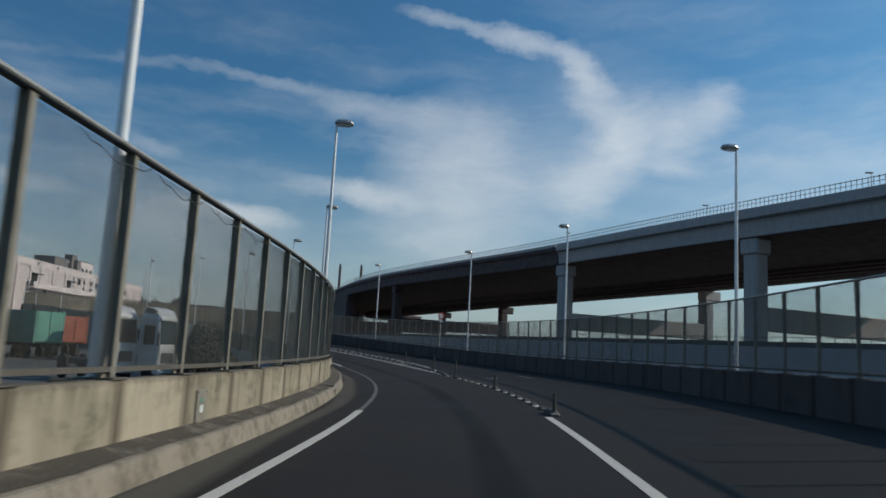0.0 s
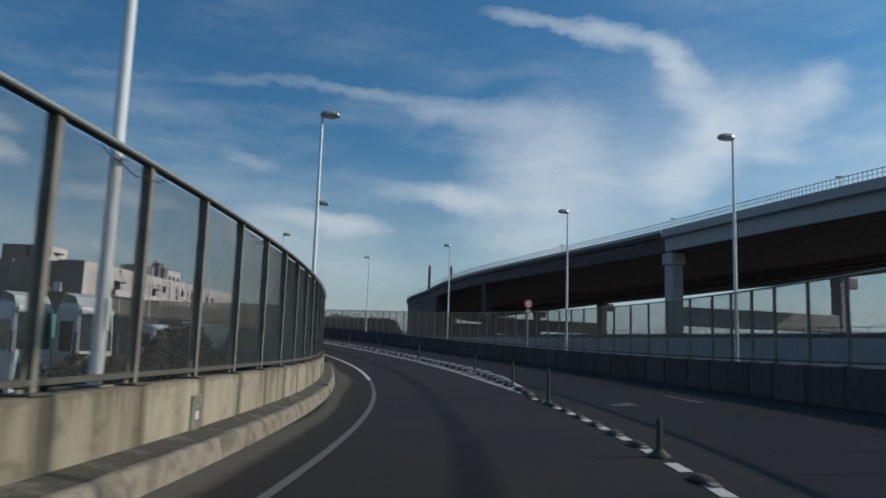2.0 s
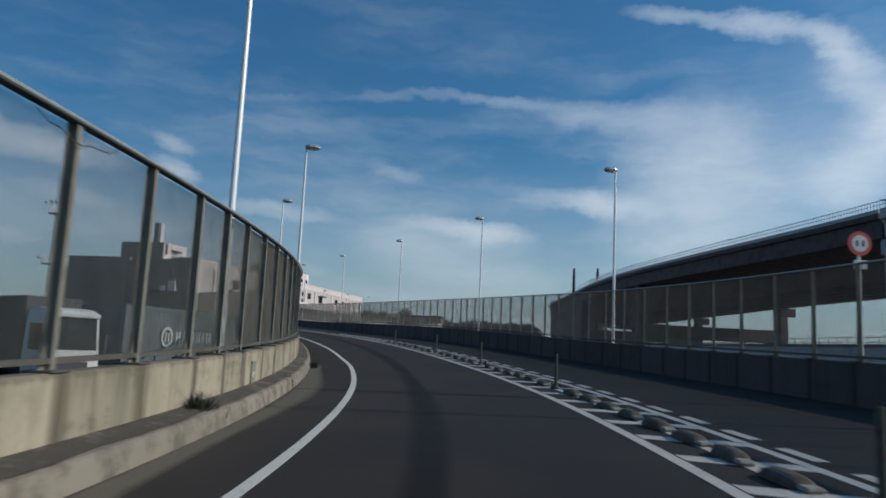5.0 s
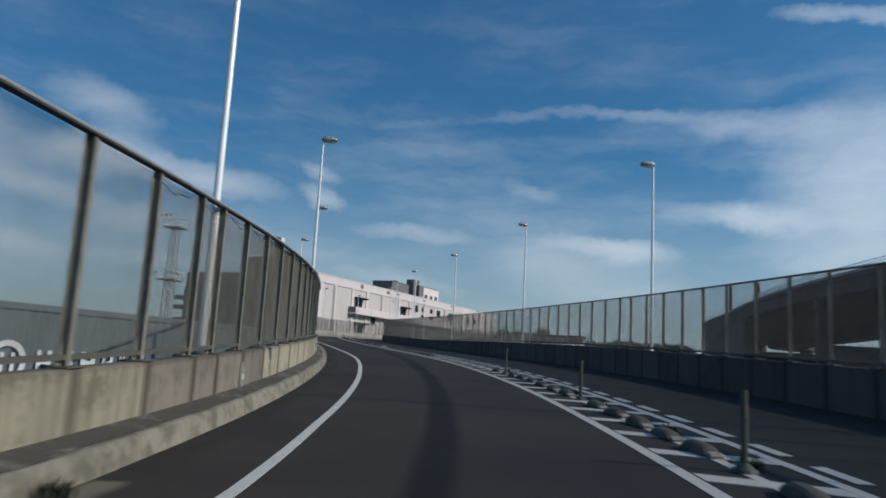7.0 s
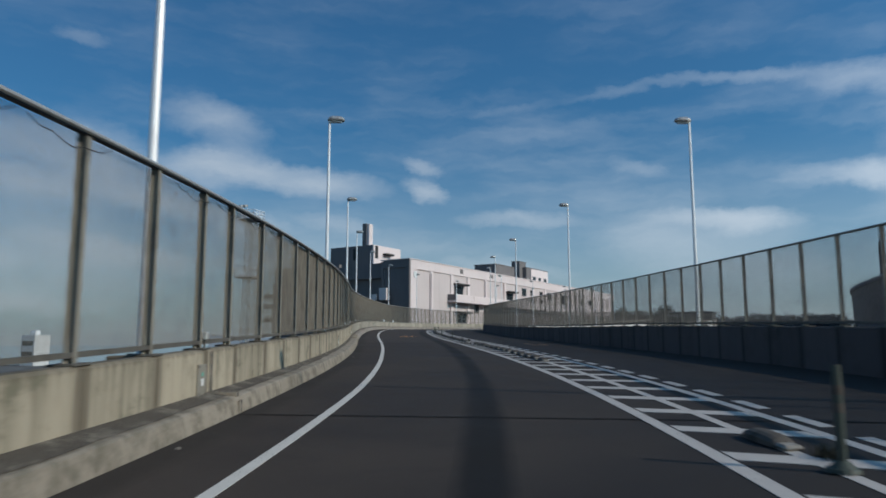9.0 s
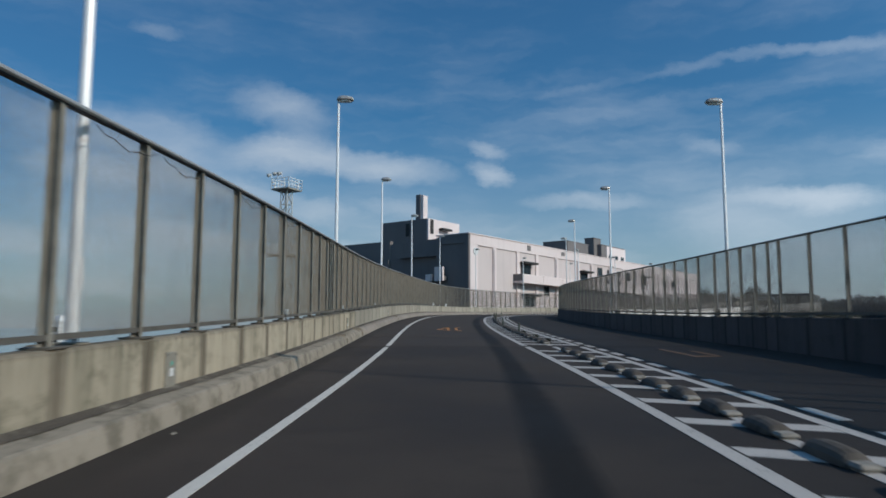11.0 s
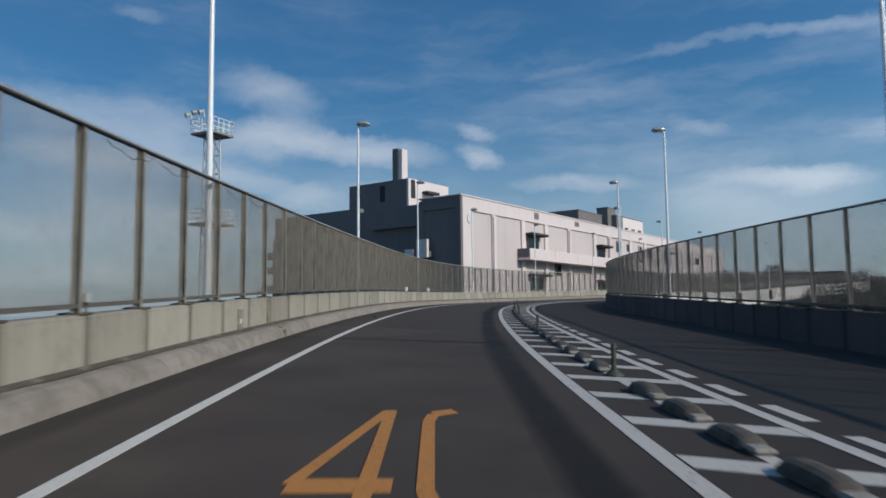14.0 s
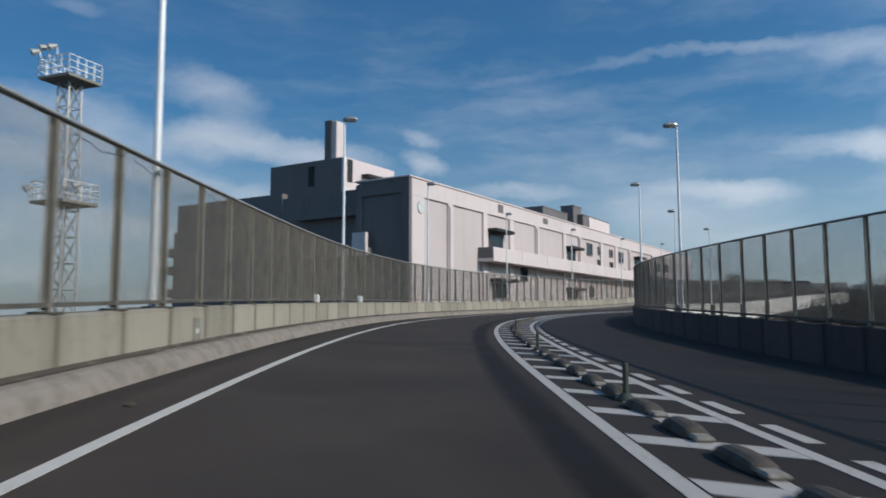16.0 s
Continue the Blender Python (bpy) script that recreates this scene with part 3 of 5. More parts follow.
def soft_band(a, b, centre, half):
    """A band that fades out to both sides."""
    cols = ((-1.0, -0.003), (-0.6, 0.002), (-0.25, 0.0035), (0.25, 0.0035), (0.6, 0.002), (1.0, -0.003))
    rows = along(a, b, 1.0)
    bm = sweep([[on_road(s, centre(s) + half(s) * c, dz) for c, dz in cols] for s in rows])
    layer = bm.verts.layers.float.new("band")
    bm.verts.ensure_lookup_table()
    for i, v in enumerate(bm.verts):
        v[layer] = (0.0, 0.45, 1.0, 1.0, 0.45, 0.0)[i % 6]
    return bm


for a, b, mat in ((62.5, GAP, M_GRIT), (GAP, END, M_GRIT_PALE)):
    part("grit", soft_band(a, b, lambda s: CF + left_shift(s) - 0.10, lambda s: 0.40 + 0.08 * math.sin(s * 0.41)), mat, tar)
part("dust", soft_band(S0, 62, lambda s: CF + left_shift(s) - 0.20 - 0.08 * math.sin(s * 0.5), lambda s: 0.34 + 0.10 * math.sin(s * 0.37)), M_DUST, tar)
for a, b, mat in ((S0, GAP, M_BAND), (GAP, END, M_BAND_PALE)):
    part("seam", soft_band(a, b, seam_at, lambda s: 0.35 + 0.03 * math.sin(s * 0.4)), mat, tar)
for s in JOINTS:
    us = along(right_edge(s), CF + left_shift(s) - 0.02, 0.5)
    part("joint", sweep([[on_road(s + 0.22 * (u - 3.0) - 0.03, u, 0.0055), on_road(s + 0.22 * (u - 3.0) + 0.03, u, 0.0055)] for u in us]), M_SEAM, tar)
part("joint", strip(GAP - 0.10, GAP + 0.20, right_edge(GAP), CF, 0.0055, 0.0, 0.5), M_JOINT, tar)

# ---- left kerb, barrier and fence ----
kerb = thing("kerb", "stained concrete kerb step at the foot of the barrier", "kerb", kind="structure")


def kerb_piece(a, b):
    """Square-edged at first, worn and rounded further up the ramp."""
    rings = []
    for s in along(a, b, 1.0):
        k = float(np.interp(s, [108, 116], [0, 1]))
        prof = ((0.0, -0.3), (0.0, 0.0), (0.03 + 0.02 * k, 0.16 - 0.05 * k), (0.045 + 0.06 * k, 0.21 - 0.03 * k), (0.075 + 0.12 * k, 0.227 + 0.005 * k), (0.50, 0.27), (0.50, -0.3))
        rings.append([on_road(s, CF + left_shift(s) + u, dz) for u, dz in prof])
    return sweep(rings, close=True)


wall_left = thing("wall_left", "weathered concrete barrier wall with rain streaks", "wall", kind="structure")
wall_right = thing("wall_right", "dirty concrete barrier wall along the far lane, darkened for shade", "wall", kind="structure")


def barrier_piece(a, b, u, side, h, low=-1.2):
    """A length of barrier with chamfered top edges; h gives its height at a chainage."""
    t = 0.26 * side
    prof = ((0, None), (0, -0.03), (0.03 * side, 0.0), (t - 0.03 * side, 0.0), (t, -0.03), (t, None))
    rows = along(a, b, 0.75)
    bm = sweep([[on_road(s, u(s) + du, low if dz is None else h(s) + dz) for du, dz in prof] for s in rows], close=True)
    bm.verts.layers.float.new("along")
    rise = bm.verts.layers.float.new("rise")
    layer = bm.verts.layers.float["along"]
    bm.verts.ensure_lookup_table()
    for i, v in enumerate(bm.verts):
        v[layer] = (i // len(prof)) / (len(rows) - 1)
        dz = prof[i % len(prof)][1]
        v[rise] = low - h(a) if dz is None else dz
    return bm


BAY = 1.6
# chainages of known posts, with the number of bays to the next
POSTS_L = [(-25.7, 18), (4.5, 17), (32.9, 9), (48.2, 2), (51.0, 5), (59.3, 4), (65.5, 1), (66.5, 1), (68.0, 4), (74.7, 3), (79.6, 1), (81.2, 1), (82.8, 1),
           (84.1, 1), (86.0, 1), (87.6, 8), (101.2, 4), (107.7, 2), (110.2, 1), (110.78, 1), (111.12, 1), (111.5, 1), (112.4, 1), (113.5, 1), (115.1, 11), (132.6, 6), (142.8, 4), (149.3, 0)]
POSTS_R = [(-26.5, 36), (25.2, 5), (32.1, 3), (35.3, 1), (36.7, 1), (38.3, 5), (45.7, 8), (56.5, 3), (60.3, 10), (74.5, 5), (81.0, 1), (82.0, 3), (86.2, 6),
           (94.6, 9), (107.8, 1), (108.4, 1), (109.2, 1), (110.1, 1), (111.0, 1), (112.0, 1), (113.4, 3), (117.0, 9), (130.3, 12), (147.6, 4), (153.3, 0)]


def bays(u, first):
    """Chainages of the fence posts, a bay apart along the fence."""
    out = [first[0][0]]
    for (a, n), (b, _n) in zip(first, first[1:]):
        out += [a + (b - a) * (i + 1) / n for i in range(n)]
    while out[-1] < END - 2:
        out.append(out[-1] + BAY / (1 - bend(out[-1]) * u(out[-1])))
    return out


def fence_u(s):
    return WF + 0.13 + left_shift(s)


def fence_u_right(s):
    return right_edge(s) - 0.13


BREAKS = (18.0, 33.3, 54.2, 83.0, 111.0, 115.4, 132.4)
PIECE = 4.5
s = -27.0
while s < END:
    e = min(s + PIECE, END)
    part("kerb_stone", kerb_piece(s + 0.006, e - 0.006), M_KERB if s < 116 else M_KERB_CLEAN, kerb)
    s = e
ends = bays(fence_u, POSTS_L)
for a, b in zip(ends, ends[1:]):
    part("wall_panel", barrier_piece(a + 0.007, b - 0.007, lambda q: WF + left_shift(q), 1, wall_left_top), M_WALL_DIRTY if 63 < a < 69 else M_WALL if a < 115.5 else M_WALL_CLEAN, wall_left)
ends = bays(fence_u_right, POSTS_R)
for a, b in zip(ends, ends[1:]):
    # Shaded face up to 192, sunlit outer face beyond, each by its colour.
    part("wall_panel", barrier_piece(a + 0.007, b - 0.007, right_edge, -1, wall_right_top), M_WALL_SHADED if a < 192 else M_WALL_SUNLIT, wall_right)
# soil that has gathered on the kerb and in the gutter
dirt = thing("gutter_dirt", "dark soil and grit along the kerb and gutter", "dirt", kind="stuff")
part("kerb_soil", sweep([[on_road(s, CF + left_shift(s) + float(np.interp(s, [78, 98], [0.115, 0.30])) + 0.06 * noise.noise(Vector((s * 1.1, 2, 0))), 0.2385 + float(np.interp(s, [78, 98], [0.0, 0.019]))),
                          on_road(s, CF + left_shift(s) + float(np.interp(s, [78, 98], [0.27, 0.37])), float(np.interp(s, [78, 98], [0.262, 0.272]))), on_road(s, CF + left_shift(s) + 0.425, 0.292)] for s in along(-27, END, 0.4)]), M_SOIL, dirt)
part("wall_core", barrier_piece(-27.0, END, lambda q: WF + 0.03 + left_shift(q), 0.8, lambda q: wall_left_top(q) - 0.03), M_KERB, wall_left)
part("wall_core", barrier_piece(-27.0, END, lambda q: right_edge(q) - 0.03, -0.8, lambda q: wall_right_top(q) - 0.03), M_KERB, wall_right)
# the body of the ramp below the carriageway
deck = tagged(part("ramp_body", sweep([[on_road(s, u, dz) for u, dz in
                                        ((CF + left_shift(s) + 0.72, -0.45), (CF + left_shift(s) + 0.72, -1.3), (right_edge(s) - 0.24, -1.3), (right_edge(s) - 0.24, -0.45))]
                                       for s in along(-30, END, 2.0)], close=True), M_VIADUCT),
              "concrete deck that carries the ramp", "ramp", kind="structure")
for s in range(-20, 300, 20):
    p0 = on_road(s, -2.4)
    bm = block((-0.8, -2.2, GROUND_Z - p0.z - 0.5), (0.8, 2.2, -1.25), 0.12)
    if GROUND_Z - p0.z - 0.5 < -1.3:
        tagged(part("ramp_pier", bm, M_VIADUCT, None, m=road_pose(s, -2.4)), "concrete pier under the ramp", "pier", kind="structure")

def wire_panel(h, d, w, mat, n):
    """A welded mesh of n upright wires in a thin frame, one bay long."""
    vs, fs = [], []
    for i in range(n):
        x = -BAY / 2 + BAY * (i + 0.5) / n
        k = len(vs)
        for z in (0.06, h):
            vs += [(x - w, -d, z), (x + w, -d, z), (x + w, d, z), (x - w, d, z)]
        fs += [(k + a, k + (a + 1) % 4, k + 4 + (a + 1) % 4, k + 4 + a) for a in range(4)]
    me = bpy.data.meshes.new("mesh_panel")
    me.from_pydata(vs, [], fs)
    me.materials.append(mat)
    return me


def post_mesh(h, slim=1.0):
    """A rolled H post with a stiffened foot."""
    bm = bmesh.new()
    f, w, t = 0.034 * slim, 0.042 * slim, 0.008
    box(bm, (-f, -w - t, 0.02), (f, -w, h))
    box(bm, (-f, w, 0.02), (f, w + t, h))
    box(bm, (-t / 2, -w, 0.02), (t / 2, w, h))
    for x in (-0.09, 0.09):
        a = [bm.verts.new(v) for v in ((x * 0.55, -0.006, 0.02), (x * 1.35, -0.006, 0.02), (x * 0.55, -0.006, 0.24))]
        b = [bm.verts.new(v) for v in ((x * 0.55, 0.006, 0.02), (x * 1.35, 0.006, 0.02), (x * 0.55, 0.006, 0.24))]
        bm.faces.new(a), bm.faces.new(b[::-1])
        for i in range(3):
            bm.faces.new((a[i], b[i], b[(i + 1) % 3], a[(i + 1) % 3]))
    bmesh.ops.recalc_face_normals(bm, faces=bm.faces)
    me = mesh_of("post", bm)
    me.materials.append(M_POST)
    return me


def fence(name, label, u, base, top, s_first, deep, wide, mat, slim=1.0):
    root = thing(name, label, "fence", kind="structure")
    h = top(60) - base(60)
    post, panels = post_mesh(h, slim), {}
    foot = mesh_of("base_plate", block((-0.15, -0.13, 0.0), (0.15, 0.13, 0.022), 0.004))
    foot.materials.append(M_RAIL)
    posts = bays(u, s_first)
    for s, e in zip(posts, posts[1:]):
        mid = (s + e) / 2
        stretch = (on_road(e, u(e)) - on_road(s, u(s))).length / BAY
        tall = (top(mid) - base(mid)) / h
        n = max(8, 8 * round(8 * stretch))
        if n not in panels:
            panels[n] = wire_panel(h - 0.02, deep, wide * 64 / n, mat, n)
        part("post", post, None, root, m=road_pose(s, u(s), base(s)) @ Matrix.Diagonal((1, 1, tall, 1)))
        part("base_plate", foot, None, root, m=road_pose(s, u(s), base(s), False))
        wires = part("mesh_panel", panels[n], None, root, m=road_pose(mid, u(mid), base(mid), False) @ Matrix.Diagonal((stretch, 1, tall, 1)))
        tagged(wires, kind="stuff")
    side = 1 if u(0) > 0 else -1
    r = 0.023 * slim
    rings = [[on_road(q, u(q) + r * math.cos(a) - 0.07 * side, top(q) + 0.004 + r * math.sin(a)) for a in (0.4, 1.2, 2.0, 2.8, 3.6, 4.4, 5.2, 6.0)] for q in along(-27, END, 1.0)]
    part("top_rail", sweep(rings, close=True), M_LAMP, root)
    for nm, level, lo, hi, half in (("cap_channel", top, -0.016, 0.012, 0.028), ("bottom_channel", base, 0.07, 0.118, 0.045)):
        rings = [[on_road(q, u(q) + du, level(q) + z) for du, z in ((-half, lo), (half, lo), (half, hi), (-half, hi))] for q in along(-25, END, 1.0)]
        part(nm, sweep(rings, close=True), M_RAIL, root)
    return root


fence_left = fence("fence_left", "tall wire mesh fence on H posts above the barrier", fence_u, wall_left_top, fence_left_top, POSTS_L, 0.0020, 0.0008, M_WIRE)
fence_right = fence("fence_right", "tall wire mesh fence on H posts above the far barrier", fence_u_right, wall_right_top, fence_right_top, POSTS_R, 0.0012, 0.0035, M_WIRE_SHADED, 0.68)


# ---- street lamps ----
def street_lamp(label, h):
    root = thing("street_lamp", label, "street lamp", group="street lamps along the ramp")
    bm = bmesh.new()
    tube(bm, (0, 0, 0.02), (0, 0, h * 0.5), 0.062, 0.052, 12)
    tube(bm, (0, 0, h * 0.5), (0, 0, h), 0.052, 0.037, 12)
    part("pole", bm, M_GALV, root)
    bm = block((-0.12, -0.12, 0), (0.12, 0.12, 0.022), 0.005)
    part("base_plate", bm, M_POST, root)
    bm = bmesh.new()
    tube(bm, (0, 0, h - 0.08), (0, -0.08, h + 0.02), 0.032, 0.03, 10)
    part("arm", bm, M_GALV, root)
    # the head: a flattened shell that points over the road
    rings = []
    for y, w, up, dn in ((0.06, 0.05, 0.04, -0.04), (0.01, 0.11, 0.09, -0.06), (-0.10, 0.16, 0.13, -0.08), (-0.31, 0.16, 0.125, -0.08), (-0.44, 0.13, 0.09, -0.07), (-0.50, 0.07, 0.03, -0.05)):
        rings.append([(w * math.cos(a), y, h + 0.02 + (up if math.sin(a) > 0 else -dn) * math.sin(a)) for a in [i * math.tau / 14 for i in range(14)]])
    head = part("head", sweep(rings, close=True), M_LAMP, root, "grey shell-shaped lantern head")
    lens = []
    for y, w in ((-0.04, 0.08), (-0.18, 0.12), (-0.34, 0.10), (-0.42, 0.05)):
        lens.append([(w * math.cos(a), y, h - 0.035 - 0.05 * abs(math.sin(a))) for a in [math.pi + i * math.pi / 6 for i in range(7)]])
    part("lens", sweep(lens), M_LENS, head, "clear bowl under the lantern")
    part("hatch", block((-0.035, -0.070, 0.5), (0.035, -0.056, 0.80), 0.004), M_GALV, root)
    return root


# chainage, and metres outward of the usual line, of each column
LAMPS = [(-9.0, 0), (6.2, 0), (20.8, 0), (35.1, 0.02), (50.55, 0.05), (66.4, -0.05), (81.4, 0), (96.8, 0.02), (113.3, 0), (129.35, 0), (146.0, 0), (161.8, -0.05), (176.6, -0.1),
         (192.2, 0), (207.7, 0), (223.2, 0), (238.7, 0)]
LAMPS_R = [(-10.0, 0), (5.4, 0), (21.2, 0.2), (35.6, 0), (48.8, -0.35), (65.95, 0.1), (81.4, 0.05), (96.45, -0.25), (112.8, -0.2), (130.1, -0.1), (146.5, -0.1), (162.3, -0.2), (178.6, -0.6),
           (194.0, 0), (209.5, 0), (225.0, 0), (240.5, 0)]
first = street_lamp("galvanised lamp column with a single lantern behind the mesh fence", 7.0)
spots = [(s, WF + 0.27 + o + left_shift(s), WALL_H, 0) for s, o in LAMPS] + [(s, right_edge(s) - 1.05 - o, wall_right_top(s) - 0.08, 180) for s, o in LAMPS_R]
for i, (s, u, z, turn) in enumerate(spots):
    m = road_pose(s, u, z) @ pose(0, 0, 0, 0, 0, turn)
    if i:
        copy_thing(first, m)
    else:
        first.matrix_world = m
    bm = block((-0.25, -0.20, -1.4), (0.25, 0.20, 0.0), 0.02)
    tagged(part("lamp_plinth", bm, M_WALL, None, m=m @ pose(0, 0.09 if turn == 0 else 0.09, 0)), "concrete plinth under a lamp column", "plinth", kind="structure")

# ---- small fittings of the left barrier ----
cover_root = thing("cover_plate", "grey steel cover plate with a pale label on the barrier", "cover plate", group="cover plates on the barrier")
part("plate", block((-0.15, -0.012, 0.0), (0.15, 0.012, 0.40), 0.004), M_POST, cover_root)
part("tag", block((-0.05, -0.018, 0.13), (0.05, -0.010, 0.22), 0.002), M_SIGN, cover_root, "small white label")
part("tag", block((-0.035, -0.017, 0.25), (0.035, -0.011, 0.30), 0.002), M_GREEN, cover_root, "small green label")
for x in (-0.125, 0.125):
    for z in (0.03, 0.37):
        bm = bmesh.new()
        tube(bm, (x, -0.010, z), (x, -0.019, z), 0.011, 0.009, 8)
        part("bolt", bm, M_RAIL, cover_root)
cover_root.matrix_world = road_pose(8.3, WF + left_shift(8.3) - 0.012, 0.27)
for s in (22.7, 37.2, 51.7, 68.0, 82.6, 98.4, 114.3, 130.4, 147.2):
    copy_thing(cover_root, road_pose(s, WF + left_shift(s) - 0.012, 0.27))


def kerb_weed(s, u, h, n, label):
    """A tuft of dry blades."""
    bm = bmesh.new()
    for i in range(n):
        a, lean, k = random.uniform(0, math.tau), random.uniform(0.1, 0.7), random.uniform(0.5, 1.0)
        x0, y0 = random.gauss(0, 0.09), random.gauss(0, 0.05)
        d = Vector((math.cos(a), math.sin(a), 0))
        w = Vector((-d.y, d.x, 0)) * 0.008
        p = Vector((x0, y0, 0))
        q = p + d * lean * h * 0.45 + Vector((0, 0, h * k * 0.6))
        r = p + d * lean * h + Vector((0, 0, h * k))
        v = [bm.verts.new(t) for t in (p - w, p + w, q + w, q - w, r)]
        bm.faces.new((v[0], v[1], v[2], v[3])), bm.faces.new((v[3], v[2], v[4]))
    return tagged(part("weed_tuft", bm, M_LEAF, None, m=road_pose(s, u, 0.0)), label, "weed", kind="stuff")


kerb_weed(48.0, CF + left_shift(48.0) + 0.30, 0.5, 300, "tall dark weed growing on the kerb")
kerb_weed(48.4, CF + left_shift(48.4) + 0.22, 0.3, 160, "tall dark weed growing on the kerb")
for s in (60.6, 61.3):
    kerb_weed(s, CF + left_shift(s) - 0.10, 0.16, 90, "dry weed tuft in the gutter")
for s in (55.5, 59.0, 63.6, 66.2, 69.8, 71.9, 75.4, 79.4, 112.2, 114.8, 118.6):
    kerb_weed(s, -2.75, 0.14, 70, "small weeds beside the divider blocks")


def broken_cable(s, n):
    rings = []
    for i in range(n + 1):
        q = s + 1.35 * i / n
        sag = 0.10 * math.sin(math.pi * i / n) + 0.02 * math.sin(i * 2.1)
        c = on_road(q, WF + 0.13 + left_shift(q) - 0.09, fence_left_top(q) - 0.10 - sag)
        rings.append([c + Vector((0, 0.006 * math.cos(a), 0.006 * math.sin(a))) for a in (0, 1.57, 3.14, 4.71)])
    return sweep(rings, close=True)


for s in [-1.0 + 1.5 * i for i in range(2, 100, 1)]:
    if random.random() < 0.45:
        tagged(part("cable", broken_cable(s + 0.08, 8), M_TYRE), "thin dark cable sagging below the fence rail", "cable", group="cables along the fence")


# worn arrow and figures on the far lane
arrow = thing("lane_arrow", "worn white arrow remnants on the far lane", "road marking", kind="structure")
for a, b, u0, u1 in ((29.9, 30.25, -3.7, -3.15), (30.3, 30.65, -3.75, -3.5), (32.0, 32.8, -5.55, -5.38), (30.7, 31.7, -5.50, -5.33)):
    part("stroke", strip(a, b, u0, u1, 0.006, 0.004, 0.35), M_FADED, arrow)
far_figures = thing("far_lane_figures", "worn orange marking on the far lane", "road marking", kind="structure")
for a, b, u0, u1 in ((105.9, 108.6, -5.12, -4.98), (106.3, 107.9, -5.66, -5.52), (106.0, 106.25, -5.6, -5.0)):
    part("stroke", strip(a, b, u0, u1, 0.006, 0.004, 0.5), M_ORANGE_OLD, far_figures)

# round sign above the far fence
sign = thing("road_sign", "small round red and white traffic sign on a slim post", "road sign", road_pose(52.7, right_edge(52.7) - 0.35, 0.0))
bm = bmesh.new()
tube(bm, (0, 0, 0.3), (0, 0, 3.45), 0.03, 0.03, 10)
part("post", bm, M_GALV, sign)
bm = bmesh.new()
tube(bm, (-0.035, 0, 3.2), (-0.05, 0, 3.2), 0.25, 0.25, 28)
part("disc", bm, M_SIGN_RED, sign, "red round disc")
bm = bmesh.new()
tube(bm, (-0.049, 0, 3.2), (-0.056, 0, 3.2), 0.17, 0.17, 28)
part("face", bm, M_SIGN, sign, "white face of the sign")
for y in (-0.09, 0.04):
    part("bar", block((-0.062, y, 3.14), (-0.054, y + 0.04, 3.26)), M_NAVY, sign, "dark unreadable bar")
part("plate", block((-0.05, -0.14, 2.68), (-0.036, 0.14, 2.86), 0.004), M_SIGN, sign, "small white plate")
# small fittings on the left barrier
for s in (157.4, 164.0):
    m = road_pose(s, fence_u(s) - 0.03, WALL_H)
    junction = thing("junction_box", "small pale junction box on top of the barrier", "junction box", m, group="junction boxes on the barrier")
    part("box", block((-0.12, -0.10, 0.0), (0.12, 0.06, 0.26), 0.015), M_SIGN, junction)
    part("lid", block((-0.10, -0.115, 0.03), (0.10, -0.098, 0.23), 0.006), M_GALV, junction)


# small fixtures clipped to the feet of some posts
for s in (82.8, 104.55, 113.5, 124.65):
    m = road_pose(s + 0.08, fence_u(s) - 0.06, WALL_H + 0.12)
    fixture = thing("cable_fixture", "small grey cable fixture clipped to a fence post", "fixture", m, group="fixtures on the fence")
    part("housing", block((-0.035, -0.05, 0.0), (0.05, 0.03, 0.11), 0.015), M_LAMP, fixture)
    bm = bmesh.new()
    tube(bm, (0.0, -0.01, 0.0), (0.0, -0.01, -0.12), 0.011, 0.011, 8)
    part("conduit", bm, M_RAIL, fixture)

# litter in the gutter
for i, (s, u, r) in enumerate(((80.3, 2.95, 0.03), (53.6, 2.80, 0.02), (97.0, 2.9, 0.025), (142.2, 2.55, 0.06))):
    bm = bmesh.new()
    bmesh.ops.create_icosphere(bm, subdivisions=1, radius=r)
    for v in bm.verts:
        v.co *= 1 + 0.35 * noise.noise(v.co * 30 + Vector((i, 0, 0)))
        v.co.z *= 0.5
    tagged(part("litter", bm, M_CAP if i != 3 else M_SOIL, None, m=road_pose(s, u, r * 0.3)), "crumpled scrap of pale litter in the gutter" if i != 3 else "clod of dry soil on the shoulder", "litter", group="scraps on the shoulder")

# open expansion joints through barrier and kerb
for s in BREAKS:
    gap = thing("expansion_joint", "dark open expansion joint with pale lips in the barrier", "joint", kind="structure")
    for name, ds, half, proud, mat in (("seal", 0.0, 0.022, 0.004, M_DARK), ("lip", -0.05, 0.026, 0.007, M_KERB), ("lip", 0.05, 0.026, 0.007, M_KERB)):
        q = s + ds
        wall_m, kerb_m = road_pose(q, WF + left_shift(q), 0.0), road_pose(q, CF + left_shift(q), 0.0)
        part(name, block((-half, -proud, 0.27), (half, 0.02, WALL_H - 0.035)), mat, gap, m=wall_m)
        part(name, block((-half, -proud, -0.05), (half, 0.02, 0.17)), mat, gap, m=kerb_m)
        part(name, block((-half, 0.05, 0.22), (half, 0.40, 0.28)), mat, gap, m=kerb_m)

